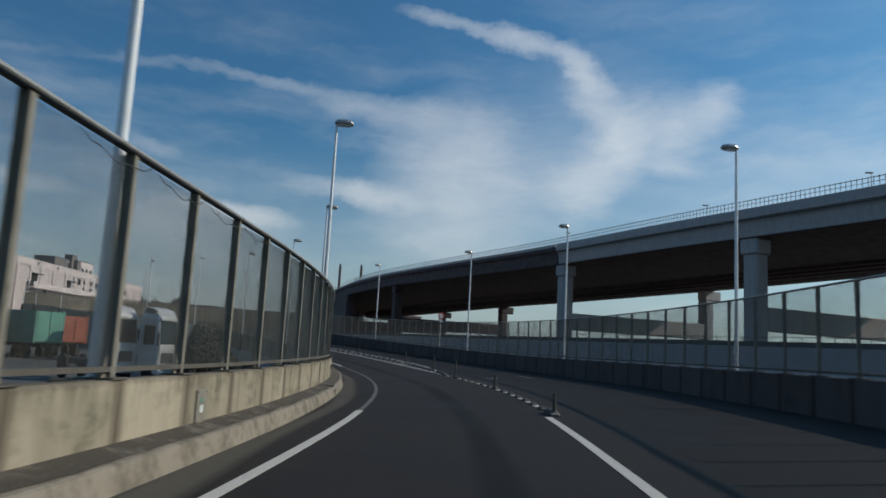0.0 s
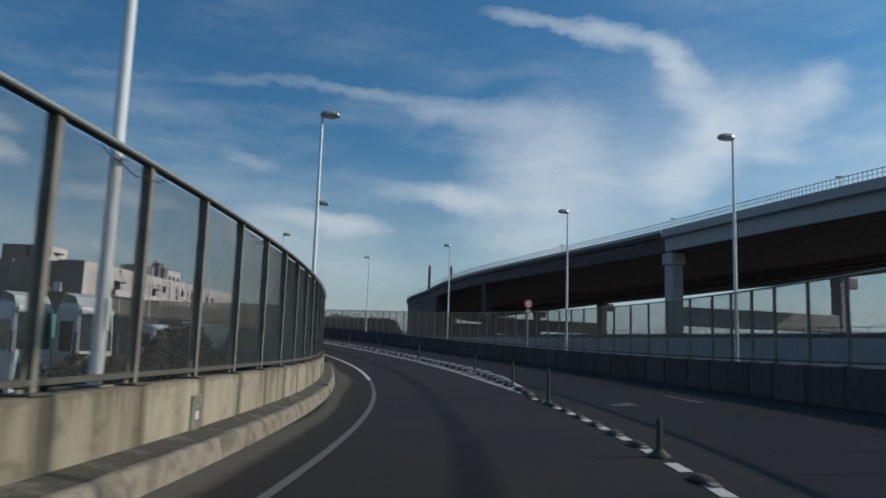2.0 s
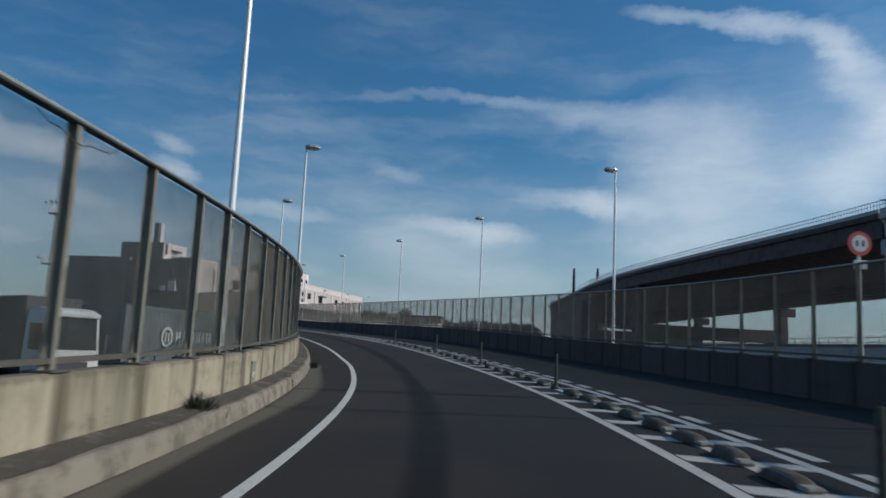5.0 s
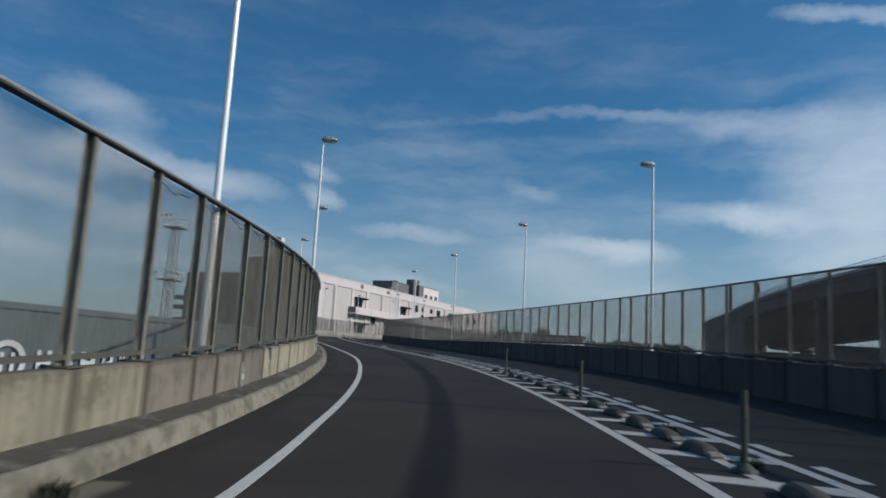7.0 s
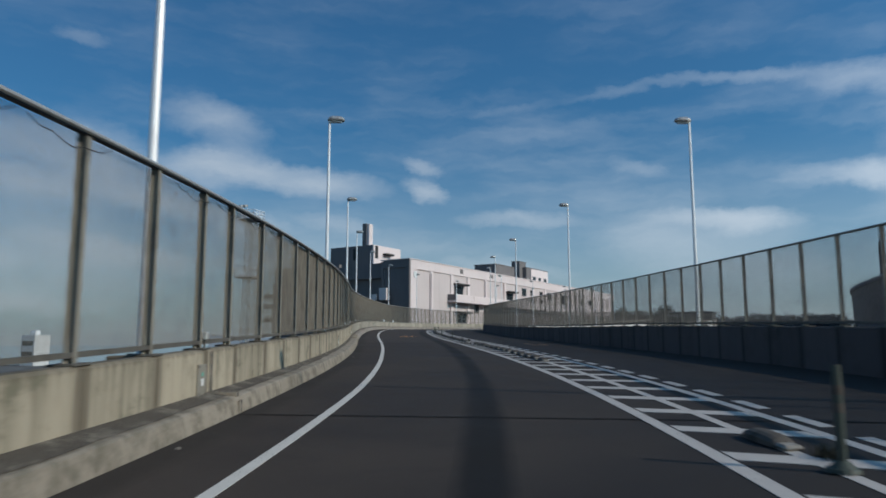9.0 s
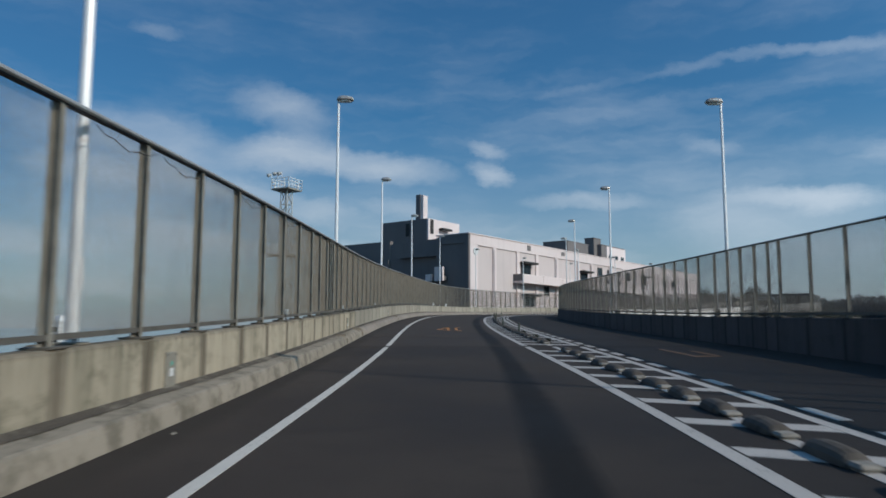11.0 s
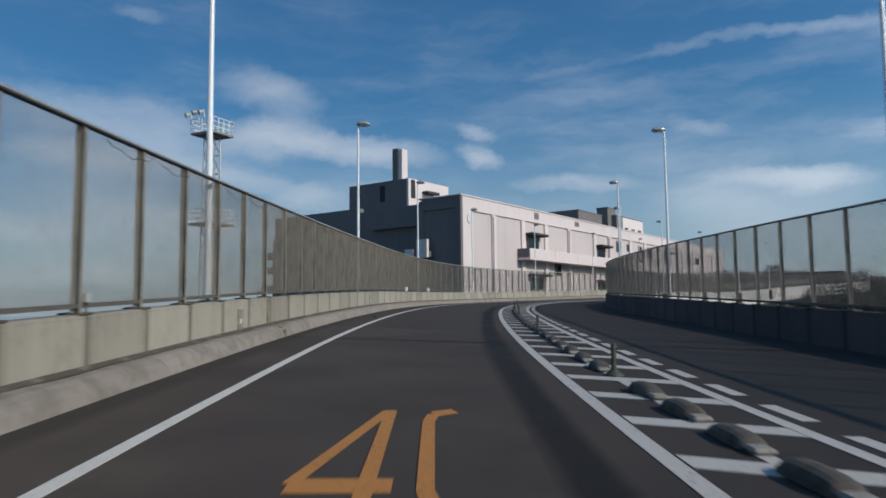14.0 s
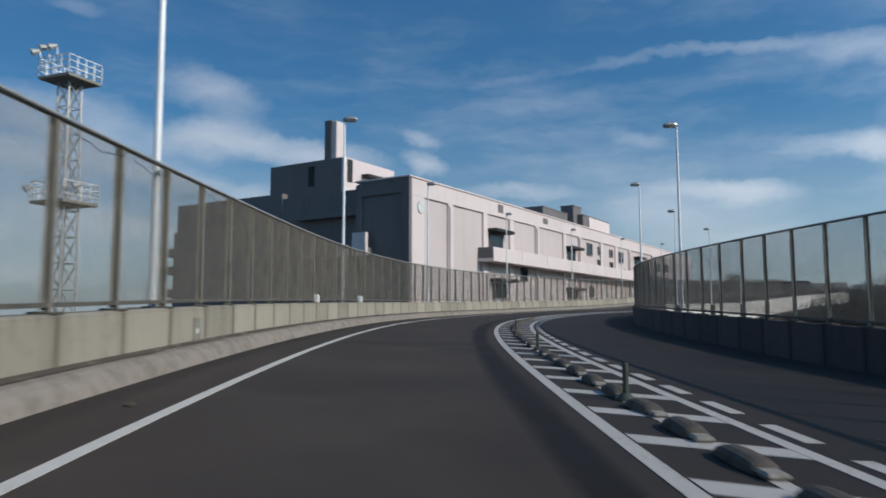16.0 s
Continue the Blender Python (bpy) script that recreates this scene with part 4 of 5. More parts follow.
# ---- rubber blocks and delineator posts on the island ----


def lane_block():
    root = thing("lane_divider_block", "worn black rubber lane divider block on the island", "divider", group="divider blocks on the island")
    rings = []
    for x, w, h in ((-0.34, 0.085, 0.02), (-0.32, 0.105, 0.06), (-0.27, 0.118, 0.092), (-0.15, 0.125, 0.112), (0.05, 0.128, 0.116), (0.2, 0.124, 0.108), (0.29, 0.114, 0.085), (0.34, 0.10, 0.045), (0.36, 0.08, 0.015)):
        rings.append([(x, w * math.cos(q), h * (max(0.0, math.sin(q)) ** 0.75)) for q in [math.pi * i / 8 for i in range(9)]])
    part("body", sweep(rings, close=True), M_RUBBER, root)
    part("end_cap", block((-0.50, -0.085, 0.0), (-0.31, 0.085, 0.05), 0.02), M_CAP, root, "pale worn end cap")
    return root


def delineator(h):
    root = thing("delineator_post", "faded flexible delineator post on a round foot", "bollard", group="delineator posts on the island")
    bm = bmesh.new()
    tube(bm, (0, 0, 0.04), (0, 0, h), 0.036, 0.034, 12)
    part("post", bm, M_POLE, root)
    bm = bmesh.new()
    tube(bm, (0, 0, 0), (0, 0, 0.03), 0.13, 0.12, 16)
    tube(bm, (0, 0, 0.03), (0, 0, 0.08), 0.10, 0.05, 16)
    part("foot", bm, M_POLE, root)
    for z in (0.55, 0.72):
        if z < h:
            bm = bmesh.new()
            tube(bm, (0, 0, h * z), (0, 0, h * z + 0.07), 0.0375, 0.0375, 12)
            part("band", bm, M_RUBBER, root, "worn reflective band")
    return root


POSTS = [13.9, 22.9, 30.3, 36.2, 44.0, 55.1, 63.4, 70.6, 78.9, 118.0, 126.1, 134.9, 143.3, 151.0, 159.0]
blk = lane_block()
blk.matrix_world = road_pose(14.2, -1.84, 0.005, False)
s = 15.4
while s < 175:
    if 80.6 < s < 93.0 or abs(s - GAP) < 1.0:
        s += 1.2
        continue
    if min(abs(s - p) for p in POSTS) > 0.5:
        early = s < ZS
        copy_thing(blk, road_pose(s, -1.84 if early else zc(s), 0.009, False) @ pose(0, 0, 0, 0, 0, random.uniform(-4, 4)) @ Matrix.Diagonal((0.62, 0.62, 0.5, 1) if early else (1, 1, random.uniform(0.85, 1.05), 1)))
    s += 1.2
dp = delineator(0.78)
dp.matrix_world = road_pose(POSTS[2], -1.84, 0.008)
short = delineator(0.42)
short.matrix_world = road_pose(126.1, zc(126.1), 0.008)
for s in POSTS:
    if s not in (126.1, POSTS[2]):
        copy_thing(short if s > 115 or s < 25 else dp, road_pose(s, zc(s) if s > ZS + 3 else -1.84, 0.008))


# ---- painted speed figures in the lane ----


def ribbon(pts, wide, s0, u0):
    """A painted stroke through points (to the right, ahead) from a corner on the road."""
    bm = bmesh.new()
    for (x0, y0), (x1, y1) in zip(pts, pts[1:]):
        d = Vector((x1 - x0, y1 - y0))
        n = Vector((-d.y, d.x)).normalized()
        n = Vector((n.x * wide, n.y * wide * 2.6))
        q = [(x0 - n.x, y0 - n.y), (x1 - n.x, y1 - n.y), (x1 + n.x, y1 + n.y), (x0 + n.x, y0 + n.y)]
        vs = [bm.verts.new(on_road(s0 + b, u0 - a, 0.006)) for a, b in q]
        bm.faces.new(vs)
    bmesh.ops.recalc_face_normals(bm, faces=bm.faces)
    return bm


def speed_figures(s0, u0, name):
    root = thing(name, "worn orange speed figures painted in the lane", "road marking", kind="structure")
    part("figure", ribbon([(0.50, 0.0), (0.50, 3.05)], 0.055, s0, u0), M_ORANGE, root)
    part("figure", ribbon([(0.47, 3.0), (0.04, 0.55)], 0.05, s0, u0), M_ORANGE, root)
    part("figure", ribbon([(0.03, 0.52), (0.66, 0.52)], 0.06, s0, u0 - 0.001), M_ORANGE, root)
    part("figure", ribbon([(1.08, -0.02), (0.92, 0.06), (0.86, 0.4), (0.86, 1.2), (0.86, 2.5), (0.90, 2.85), (1.10, 3.0)], 0.055, s0, u0), M_ORANGE, root)
    return root


speed_figures(120.5, 0.66, "speed_figures")

# ---- elevated expressway ----
VIA = [(94, -10), (76, 36), (58, 82), (38, 124), (21, 162), (1, 201), (-19, 242), (-34, 282), (-47, 326), (-62, 372), (-70, 412), (-69, 450), (-52, 490)]


def via_line(k):
    i = max(0, min(len(VIA) - 2, int(k)))
    p = [Vector(VIA[max(0, min(len(VIA) - 1, j))]) for j in (i - 1, i, i + 1, i + 2)]
    t = k - i
    return 0.5 * ((2 * p[1]) + (p[2] - p[0]) * t + (2 * p[0] - 5 * p[1] + 4 * p[2] - p[3]) * t * t + (3 * p[1] - p[0] - 3 * p[2] + p[3]) * t ** 3)


def via_pt(k, out, z):
    a = via_line(k)
    d = (via_line(min(k + 0.05, KE)) - via_line(max(0, k - 0.05))).normalized()
    return Vector((a.x + d.y * out, a.y - d.x * out, z))


KE = len(VIA) - 1.0
TOP = 24.0
VIA_M = pose(0, 10, 0) @ Matrix.Diagonal((1.15, 1.15, 1.12, 1)) @ pose(0, -10, 0)
viaduct = thing("elevated_expressway", "wide double expressway viaduct on tall portal piers", "viaduct", VIA_M, kind="structure")


def drop(k):
    """How far the outer carriageway lies below the nearer one."""
    return float(np.interp(k, [0, 2.6, 3.8, 5.0, 6.5], [0.8, 1.4, 2.4, 3.6, 4.5]))



def via_sweep(prof, a, b, step=0.2):
    return sweep([[via_pt(k, o, z - (drop(k) if o > 22 else 0.0)) for o, z in prof] for k in along(a, b, step)], close=True)


SPLIT = 3.80
for off in (0.0, 27.0):
    for a, b, mat, foot in ((0, SPLIT, M_VIADUCT, 1.5), (SPLIT + 0.01, KE, M_STEEL, 0.85)):
        part("deck", via_sweep([(off, TOP - 1.75), (off, TOP - 1.4), (off + 18, TOP - 1.4), (off + 18, TOP - 1.75)], a, b), mat, viaduct)
        for o in (off, off + 17.7):
            part("parapet", via_sweep([(o - 0.01, TOP - foot), (o - 0.01, TOP - 0.25), (o + 0.3, TOP - 0.25), (o + 0.3, TOP - foot + 0.11)], a, b), M_VIADUCT, viaduct)
            if foot < 1:
                part("edge_beam", via_sweep([(o, TOP - 1.5), (o, TOP - 0.85), (o + 0.29, TOP - 0.85), (o + 0.29, TOP - 1.39)], a, b), M_STEEL, viaduct, "dark steel edge beam")
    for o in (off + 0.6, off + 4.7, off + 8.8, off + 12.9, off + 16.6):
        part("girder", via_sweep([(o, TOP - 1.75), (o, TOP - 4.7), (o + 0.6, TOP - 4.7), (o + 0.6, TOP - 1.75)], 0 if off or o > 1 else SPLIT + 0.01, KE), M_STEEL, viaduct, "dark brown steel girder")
    part("rail", via_sweep([(off + 0.1, TOP + 0.95), (off + 0.1, TOP + 1.03), (off + 0.18, TOP + 1.03), (off + 0.18, TOP + 0.95)], 0, KE), M_RAIL, viaduct)
    part("rail", via_sweep([(off + 0.1, TOP + 0.35), (off + 0.1, TOP + 0.40), (off + 0.18, TOP + 0.40), (off + 0.18, TOP + 0.35)], 0, KE), M_RAIL, viaduct)
part("fascia_girder", via_sweep([(0.5, TOP - 1.75), (0.7, TOP - 4.6), (1.2, TOP - 4.6), (1.0, TOP - 1.75)], 0, SPLIT), M_VIADUCT, viaduct, "pale fascia girder")
# Sheet closing both decks from below; their shade is in its dark colour.
part("soffit", via_sweep([(1.1, TOP - 4.74), (1.1, TOP - 4.6), (43.7, TOP - 4.6), (43.7, TOP - 4.74)], 0, KE), M_STEEL, viaduct, "soffit darkened for its shade")
part("drain_pipe", via_sweep([(-0.22, TOP - 2.2), (-0.22, TOP - 2.0), (-0.02, TOP - 2.0), (-0.02, TOP - 2.2)], 0, SPLIT), M_RAIL, viaduct)
bm = bmesh.new()
for k in along(0, 7, 0.016):
    p = via_pt(k, 0.14, TOP - 0.3)
    box(bm, (p.x - 0.04, p.y - 0.04, p.z), (p.x + 0.04, p.y + 0.04, p.z + 1.45))
tagged(part("rail_posts", bm, M_GALV, viaduct), kind="stuff")
# Added sheet that turns the far spans into one dark mass.
part("span_closure", via_sweep([(0.8, GROUND_Z), (0.8, TOP - 4.7), (2.2, TOP - 4.7), (2.2, GROUND_Z)], 7.4, KE), M_STEEL, viaduct, "added dark sheet closing off the far spans")


def pier(k, mat):
    a, b = via_pt(k, 2.6, 0), via_pt(k, 3.6, 0)
    d = (b - a).normalized()
    m = VIA_M @ Matrix.Translation((a.x, a.y, 0)) @ Matrix(((d.x, -d.y, 0), (d.y, d.x, 0), (0, 0, 1))).to_4x4()
    root = thing("portal_pier", "tall concrete portal pier carrying the expressway", "pier", m, group="portal piers of the expressway", kind="structure")
    for x, low in ((0.0, 0.0), (40.0, drop(k))):
        top = TOP - 4.77 - low
        col = part("column", block((x - 1.3, -1.35, GROUND_Z - 0.5), (x + 1.3, 1.35, top - 2.4), 0.3), mat, root)
        if x:
            part("capital", block((x - 1.3, -1.35, top - 2.42), (x + 3.6, 1.35, top), 0.2), mat, col)
        else:
            part("capital", block((x - 1.6, -1.6, top - 2.42), (x + 1.6, 1.6, top), 0.2), mat, col)
    part("lower_crossbeam", block((1.25, -1.2, 5.0), (38.8, 1.2, 8.7), 0.2), mat, root, "grey lower crossbeam")
    return root


# Far piers are concrete too; their shade is put into the darker colour.
for k in (0.3, 1.45, 2.62, 3.80, 5.85, 7.4, 8.9, 10.4):
    pier(k, M_VIADUCT if k < 5 else M_STEEL)
for k in (1.9, 2.5, 3.3, 4.4, 5.6):
    p = via_pt(k, 22.5, TOP - 1.4)
    lamp = thing("expressway_lamp", "distant slim lamp column on the expressway deck", "street lamp", VIA_M @ Matrix.Translation(p), group="lamps on the expressway")
    bm = bmesh.new()
    tube(bm, (0, 0, 0), (0, 0, 9.5), 0.14, 0.08, 8)
    part("pole", bm, M_GALV, lamp)
    part("head", block((-0.9, -0.2, 9.4), (0.3, 0.2, 9.65), 0.06), M_LAMP, lamp)
for dx in (0.0, 13.5):
    bm = bmesh.new()
    tube(bm, (0, 0, GROUND_Z), (0, 0, 46), 0.95, 0.8, 12)
    tube(bm, (0, 0, 46), (0, 0, 48.5), 0.8, 0.5, 12)
    tagged(part("tall_mast", bm, M_STEEL, None, m=Matrix.Translation((-64.4 + dx, 456.0, 0))), "distant tall dark mast beyond the viaduct", "mast")

# low road wall with a railing between the ramp and the expressway
low_wall = thing("low_road_wall", "grey concrete wall of the road under the expressway", "wall", kind="structure")
part("wall", via_sweep([(-16.5, GROUND_Z), (-16.3, 2.0), (-15.9, 2.0), (-15.7, GROUND_Z)], 0.6, 9.0), M_VIADUCT, low_wall)
part("roadway", via_sweep([(-15.8, GROUND_Z), (-15.8, 1.0), (-3, 1.0), (-3, GROUND_Z)], 0.6, 9.0), M_ASPHALT, low_wall, "asphalt roadway")
for z in (2.55, 3.1):
    part("rail", via_sweep([(-16.14, z), (-16.14, z + 0.07), (-16.06, z + 0.07), (-16.06, z)], 0.6, 9.0), M_RAIL, low_wall)
bm = bmesh.new()
for k in along(0.6, 9.0, 0.045):
    p = via_pt(k, -16.1, 2.0)
    box(bm, (p.x - 0.035, p.y - 0.035, p.z), (p.x + 0.035, p.y + 0.035, p.z + 1.17))
tagged(part("rail_posts", bm, M_RAIL, low_wall), kind="stuff")
part("far_fence", via_sweep([(4.0, 1.0), (4.0, 3.3), (4.1, 3.3), (4.1, 1.0)], 0.6, 9.0), M_RAIL, low_wall, "pale railing beyond the roadway")

# ---- warehouse beside the ramp ----
BA = radians(6.8)
BM = Matrix(((-math.cos(BA), -math.sin(BA), 0, -101.3), (-math.sin(BA), math.cos(BA), 0, 166.2), (0, 0, 1, 0), (0, 0, 0, 1)))
# own axes: x runs along the shaded end wall, y along the sunlit long front
BT = 16.1
warehouse = thing("warehouse", "long pale concrete warehouse with a shaded end wall", "building", kind="structure")


def wpart(name, lo, hi, mat, label="", bevel=0.0, parent=None):
    return part(name, block(lo, hi, bevel, BM), mat, parent or warehouse, label)


LONG = 111.6
wpart("core", (0.5, 0.5, GROUND_Z), (33.5, LONG - 0.5, BT - 0.6), M_CLAD_DARK)
front = wpart("front_wall", (0.22, 0.0, GROUND_Z), (0.52, LONG, BT - 0.2), M_CLAD_PANEL, "pale sunlit long front")
wpart("top_band", (0.0, 0.0, 14.4), (0.24, LONG, BT), M_CLAD, "pale band above the panels", 0.03, front)
wpart("corner_pier", (0.0, 0.0, GROUND_Z), (0.24, 2.1, 14.42), M_CLAD, "", 0.0, front)
PIL = [6.5, 13.9, 20.4, 27.7, 36.8, 42.6, 51.8, 58.8, 66.0, 73.2, 80.4, 87.6, 94.8, 102, 109.8]
for i, y in enumerate(PIL):
    wpart("pilaster", (-0.02, y, GROUND_Z), (0.24, y + 1.0, 14.42), M_CLAD, "", 0.02, front)
    if i in (0, 3, 5, 8):
        wpart("down_pipe", (-0.20, y + 0.1, GROUND_Z), (-0.04, y + 0.26, 14.1), M_CLAD, "pale rainwater pipe", 0.0, front)
# End walls match the front in paint; their shade is put into the colour.
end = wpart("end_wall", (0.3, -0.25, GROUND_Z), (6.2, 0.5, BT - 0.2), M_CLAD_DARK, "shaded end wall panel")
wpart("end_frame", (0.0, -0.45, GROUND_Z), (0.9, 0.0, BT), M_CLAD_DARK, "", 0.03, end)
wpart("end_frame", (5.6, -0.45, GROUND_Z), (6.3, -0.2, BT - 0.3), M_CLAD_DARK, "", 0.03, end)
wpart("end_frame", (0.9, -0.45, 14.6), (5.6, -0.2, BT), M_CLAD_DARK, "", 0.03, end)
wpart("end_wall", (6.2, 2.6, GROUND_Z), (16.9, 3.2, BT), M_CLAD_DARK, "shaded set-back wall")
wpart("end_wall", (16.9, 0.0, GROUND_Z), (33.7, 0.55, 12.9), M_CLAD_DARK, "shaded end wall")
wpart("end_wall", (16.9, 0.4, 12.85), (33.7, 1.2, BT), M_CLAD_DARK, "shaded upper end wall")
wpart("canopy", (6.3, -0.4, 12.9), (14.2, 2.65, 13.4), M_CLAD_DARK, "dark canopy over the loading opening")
wpart("opening", (6.6, 2.5, 9.0), (13.8, 2.64, 12.9), M_DARK, "black loading opening")
wpart("landing", (4.2, -1.2, 8.9), (14.2, 2.6, 9.6), M_CLAD_DARK, "loading landing")
wpart("stair_wall", (4.2, -1.6, 8.8), (5.8, -1.2, 11.0), M_CLAD, "pale sunlit stair wall")
wpart("stair_wall", (6.5, -1.6, 8.8), (7.6, -1.2, 9.9), M_CLAD, "pale sunlit stair wall")
wpart("roof_edge", (-0.12, -0.55, BT - 0.06), (6.4, LONG, BT + 0.10), M_CLAD, "pale roof coping", 0.02)
for z in (5.4, 8.1, 10.2):
    wpart("balcony_end", (33.6, 0.2, z), (36.4, 9.0, z + 0.9), M_CLAD_DARK, "grey stair landing")
# Plant room: shaded wall and sunlit side are told apart by colour.
upper = wpart("upper_block", (10.6, 2.7, BT - 0.3), (21.0, 3.0, 19.75), M_CLAD_DARK, "shaded plant room wall")
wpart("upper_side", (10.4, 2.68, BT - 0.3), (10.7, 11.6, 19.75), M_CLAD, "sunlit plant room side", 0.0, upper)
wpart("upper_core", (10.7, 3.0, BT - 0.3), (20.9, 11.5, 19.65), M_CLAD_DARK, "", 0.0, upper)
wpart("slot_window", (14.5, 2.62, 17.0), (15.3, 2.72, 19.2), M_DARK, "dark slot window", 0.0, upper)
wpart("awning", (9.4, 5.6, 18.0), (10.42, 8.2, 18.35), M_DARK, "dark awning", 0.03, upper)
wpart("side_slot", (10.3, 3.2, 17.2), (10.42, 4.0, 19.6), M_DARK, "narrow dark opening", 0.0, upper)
# One chimney in two blocks, its shaded and sunlit sides put into the colour.
chim = wpart("chimney", (12.5, 3.1, 19.4), (13.5, 4.6, 24.1), M_CLAD_DARK, "shaded side of the square chimney", 0.04)
wpart("chimney", (11.9, 3.2, 19.4), (12.5, 4.4, 23.95), M_CLAD, "sunlit side of the square chimney", 0.04)
bal = wpart("balcony", (-1.7, 13.0, 9.0), (0.24, 70.0, 9.35), M_CLAD, "pale loading balcony slab")
for i in range(8):
    wpart("balcony_panel", (-1.7, 13.0 + 7.125 * i + 0.03, 9.32), (-1.55, 13.0 + 7.125 * (i + 1) - 0.03, 10.5), M_CLAD, "", 0.02, bal)
wpart("balcony_end", (-1.6, 13.0, 9.32), (0.2, 13.15, 10.5), M_CLAD_DARK, "", 0.0, bal)


def facade_window(y, z, wide, tall, awning):
    w = wpart("window", (0.10, y, z), (0.20, y + wide, z + tall), M_GLASS, "dark facade window")
    for a, b, c, d in ((y - 0.12, z - 0.12, y + wide + 0.12, z), (y - 0.12, z + tall, y + wide + 0.12, z + tall + 0.12),
                       (y - 0.12, z, y, z + tall), (y + wide, z, y + wide + 0.12, z + tall)):
        wpart("frame", (0.04, a, b), (0.22, c, d), M_CLAD_DARK, "", 0.0, w)
    if awning:
        wpart("awning", (-1.1, y - 0.7, z + tall + 0.15), (0.2, y + wide + 0.9, z + tall + 0.5), M_DARK, "dark awning", 0.05, w)
    return w


for y, z, wd, tl, aw in ((15.6, 10.4, 3.0, 1.9, True), (38.3, 10.6, 2.8, 1.6, True), (46.3, 12.2, 1.9, 1.6, False), (51.0, 12.6, 1.2, 1.0, False), (50.8, 10.4, 1.2, 1.2, False),
                         (56.4, 12.6, 1.2, 1.0, False), (56.4, 10.4, 1.2, 1.2, False), (61.0, 12.0, 2.0, 1.6, False), (63.4, 9.6, 1.6, 1.2, False), (70.0, 11.4, 2.4, 1.6, True), (84.0, 11.8, 2.0, 1.4, False),
                         (16.4, 5.2, 3.2, 1.6, True), (38.0, 5.6, 3.6, 0.9, True), (23.6, 7.4, 1.6, 1.6, False), (47.0, 6.0, 1.6, 1.4, False), (90.0, 12.0, 2.0, 1.2, False)):
    facade_window(y, z, wd, tl, aw)
wpart("vent", (-0.06, 17.4, 14.9), (0.0, 18.6, 15.8), M_CLAD_DARK, "grey vent on the band")
wpart("vent", (-0.06, 30.0, 15.0), (0.0, 31.4, 15.7), M_CLAD_DARK, "grey vent on the band")
disc = bmesh.new()
tube(disc, (0, 0, -0.06), (0, 0, 0.06), 0.6, 0.6, 28)
part("round_sign", disc, M_SIGN, warehouse, "plain white round sign", BM @ pose(-0.05, 1.45, 13.4, 0, -90, 0))
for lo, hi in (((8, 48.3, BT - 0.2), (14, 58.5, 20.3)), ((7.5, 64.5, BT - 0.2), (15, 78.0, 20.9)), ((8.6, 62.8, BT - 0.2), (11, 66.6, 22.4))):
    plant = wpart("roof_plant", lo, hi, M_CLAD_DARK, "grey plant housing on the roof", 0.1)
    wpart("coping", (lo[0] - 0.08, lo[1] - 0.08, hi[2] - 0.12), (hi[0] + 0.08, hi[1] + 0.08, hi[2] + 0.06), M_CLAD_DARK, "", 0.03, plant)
# Pale slab on the housing: its sunlit side, done by colour.
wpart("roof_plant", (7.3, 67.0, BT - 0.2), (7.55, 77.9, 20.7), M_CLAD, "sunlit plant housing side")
for y in (68.0, 71.5, 75.0):
    wpart("window", (7.2, y, 17.6), (7.32, y + 1.6, 18.7), M_GLASS, "dark roof window")

# ---- floodlight tower ----
tower = thing("floodlight_tower", "white lattice floodlight tower with two railed platforms", "tower", Matrix.Translation((-112.6, 140.0, 0)) @ pose(0, 0, 0, 0, 0, 18))
TH = 20.6


def leg_at(i, z):
    r = 0.82 - 0.27 * (z - GROUND_Z) / (TH - GROUND_Z)
    return Vector(((-r, r)[i in (1, 2)], (-r, r)[i in (2, 3)], z))


for i in range(4):
    bm = bmesh.new()
    tube(bm, leg_at(i, GROUND_Z), leg_at(i, TH), 0.09, 0.07, 8)
    part("leg", bm, M_LAMP, tower)
levels = along(GROUND_Z, TH, 2.0)
for z0, z1 in zip(levels, levels[1:]):
    bm = bmesh.new()
    for i in range(4):
        j = (i + 1) % 4
        tube(bm, leg_at(i, z0), leg_at(j, z1), 0.045, n=6)
        tube(bm, leg_at(j, z0), leg_at(i, z1), 0.045, n=6)
        tube(bm, leg_at(i, z1), leg_at(j, z1), 0.05, n=6)
    part("lattice", bm, M_LAMP, tower)


def platform(z, half):
    deck_part = part("platform", block((-half, -half, z), (half, half, z + 0.22), 0.02), M_POST, tower, "dark platform grating")
    bm = bmesh.new()
    for zz in (0.65, 1.15, 1.6):
        for a, b in (((-half, -half), (half, -half)), ((half, -half), (half, half)), ((half, half), (-half, half)), ((-half, half), (-half, -half))):
            tube(bm, (*a, z + zz), (*b, z + zz), 0.045, n=6)
    for i in range(5):
        q = -half + 2 * half * i / 4
        for x, y in ((q, -half), (q, half), (-half, q), (half, q)):
            tube(bm, (x, y, z + 0.2), (x, y, z + 1.62), 0.05, n=6)
    part("railing", bm, M_GALV, deck_part)


platform(TH, 1.5)
platform(11.3, 1.6)
for z, spots in ((TH + 2.2, ((-1.6, -1.1), (-0.4, -1.45), (0.3, -1.4))), (12.6, ((-2.0, -0.8), (2.0, -0.5)))):
    for x, y in spots:
        bm = bmesh.new()
        tube(bm, (x * 1.1, y * 1.12, z + 0.1), (x * 1.1 - 0.25, y * 1.12 - 0.5, z - 0.15), 0.12, 0.28, 14)
        f = part("floodlight", bm, M_LAMP, tower, "round floodlight")
        bm = bmesh.new()
        tube(bm, (x, y, z - 1.2), (x * 1.1, y * 1.12, z), 0.05, n=6)
        part("bracket", bm, M_GALV, f)

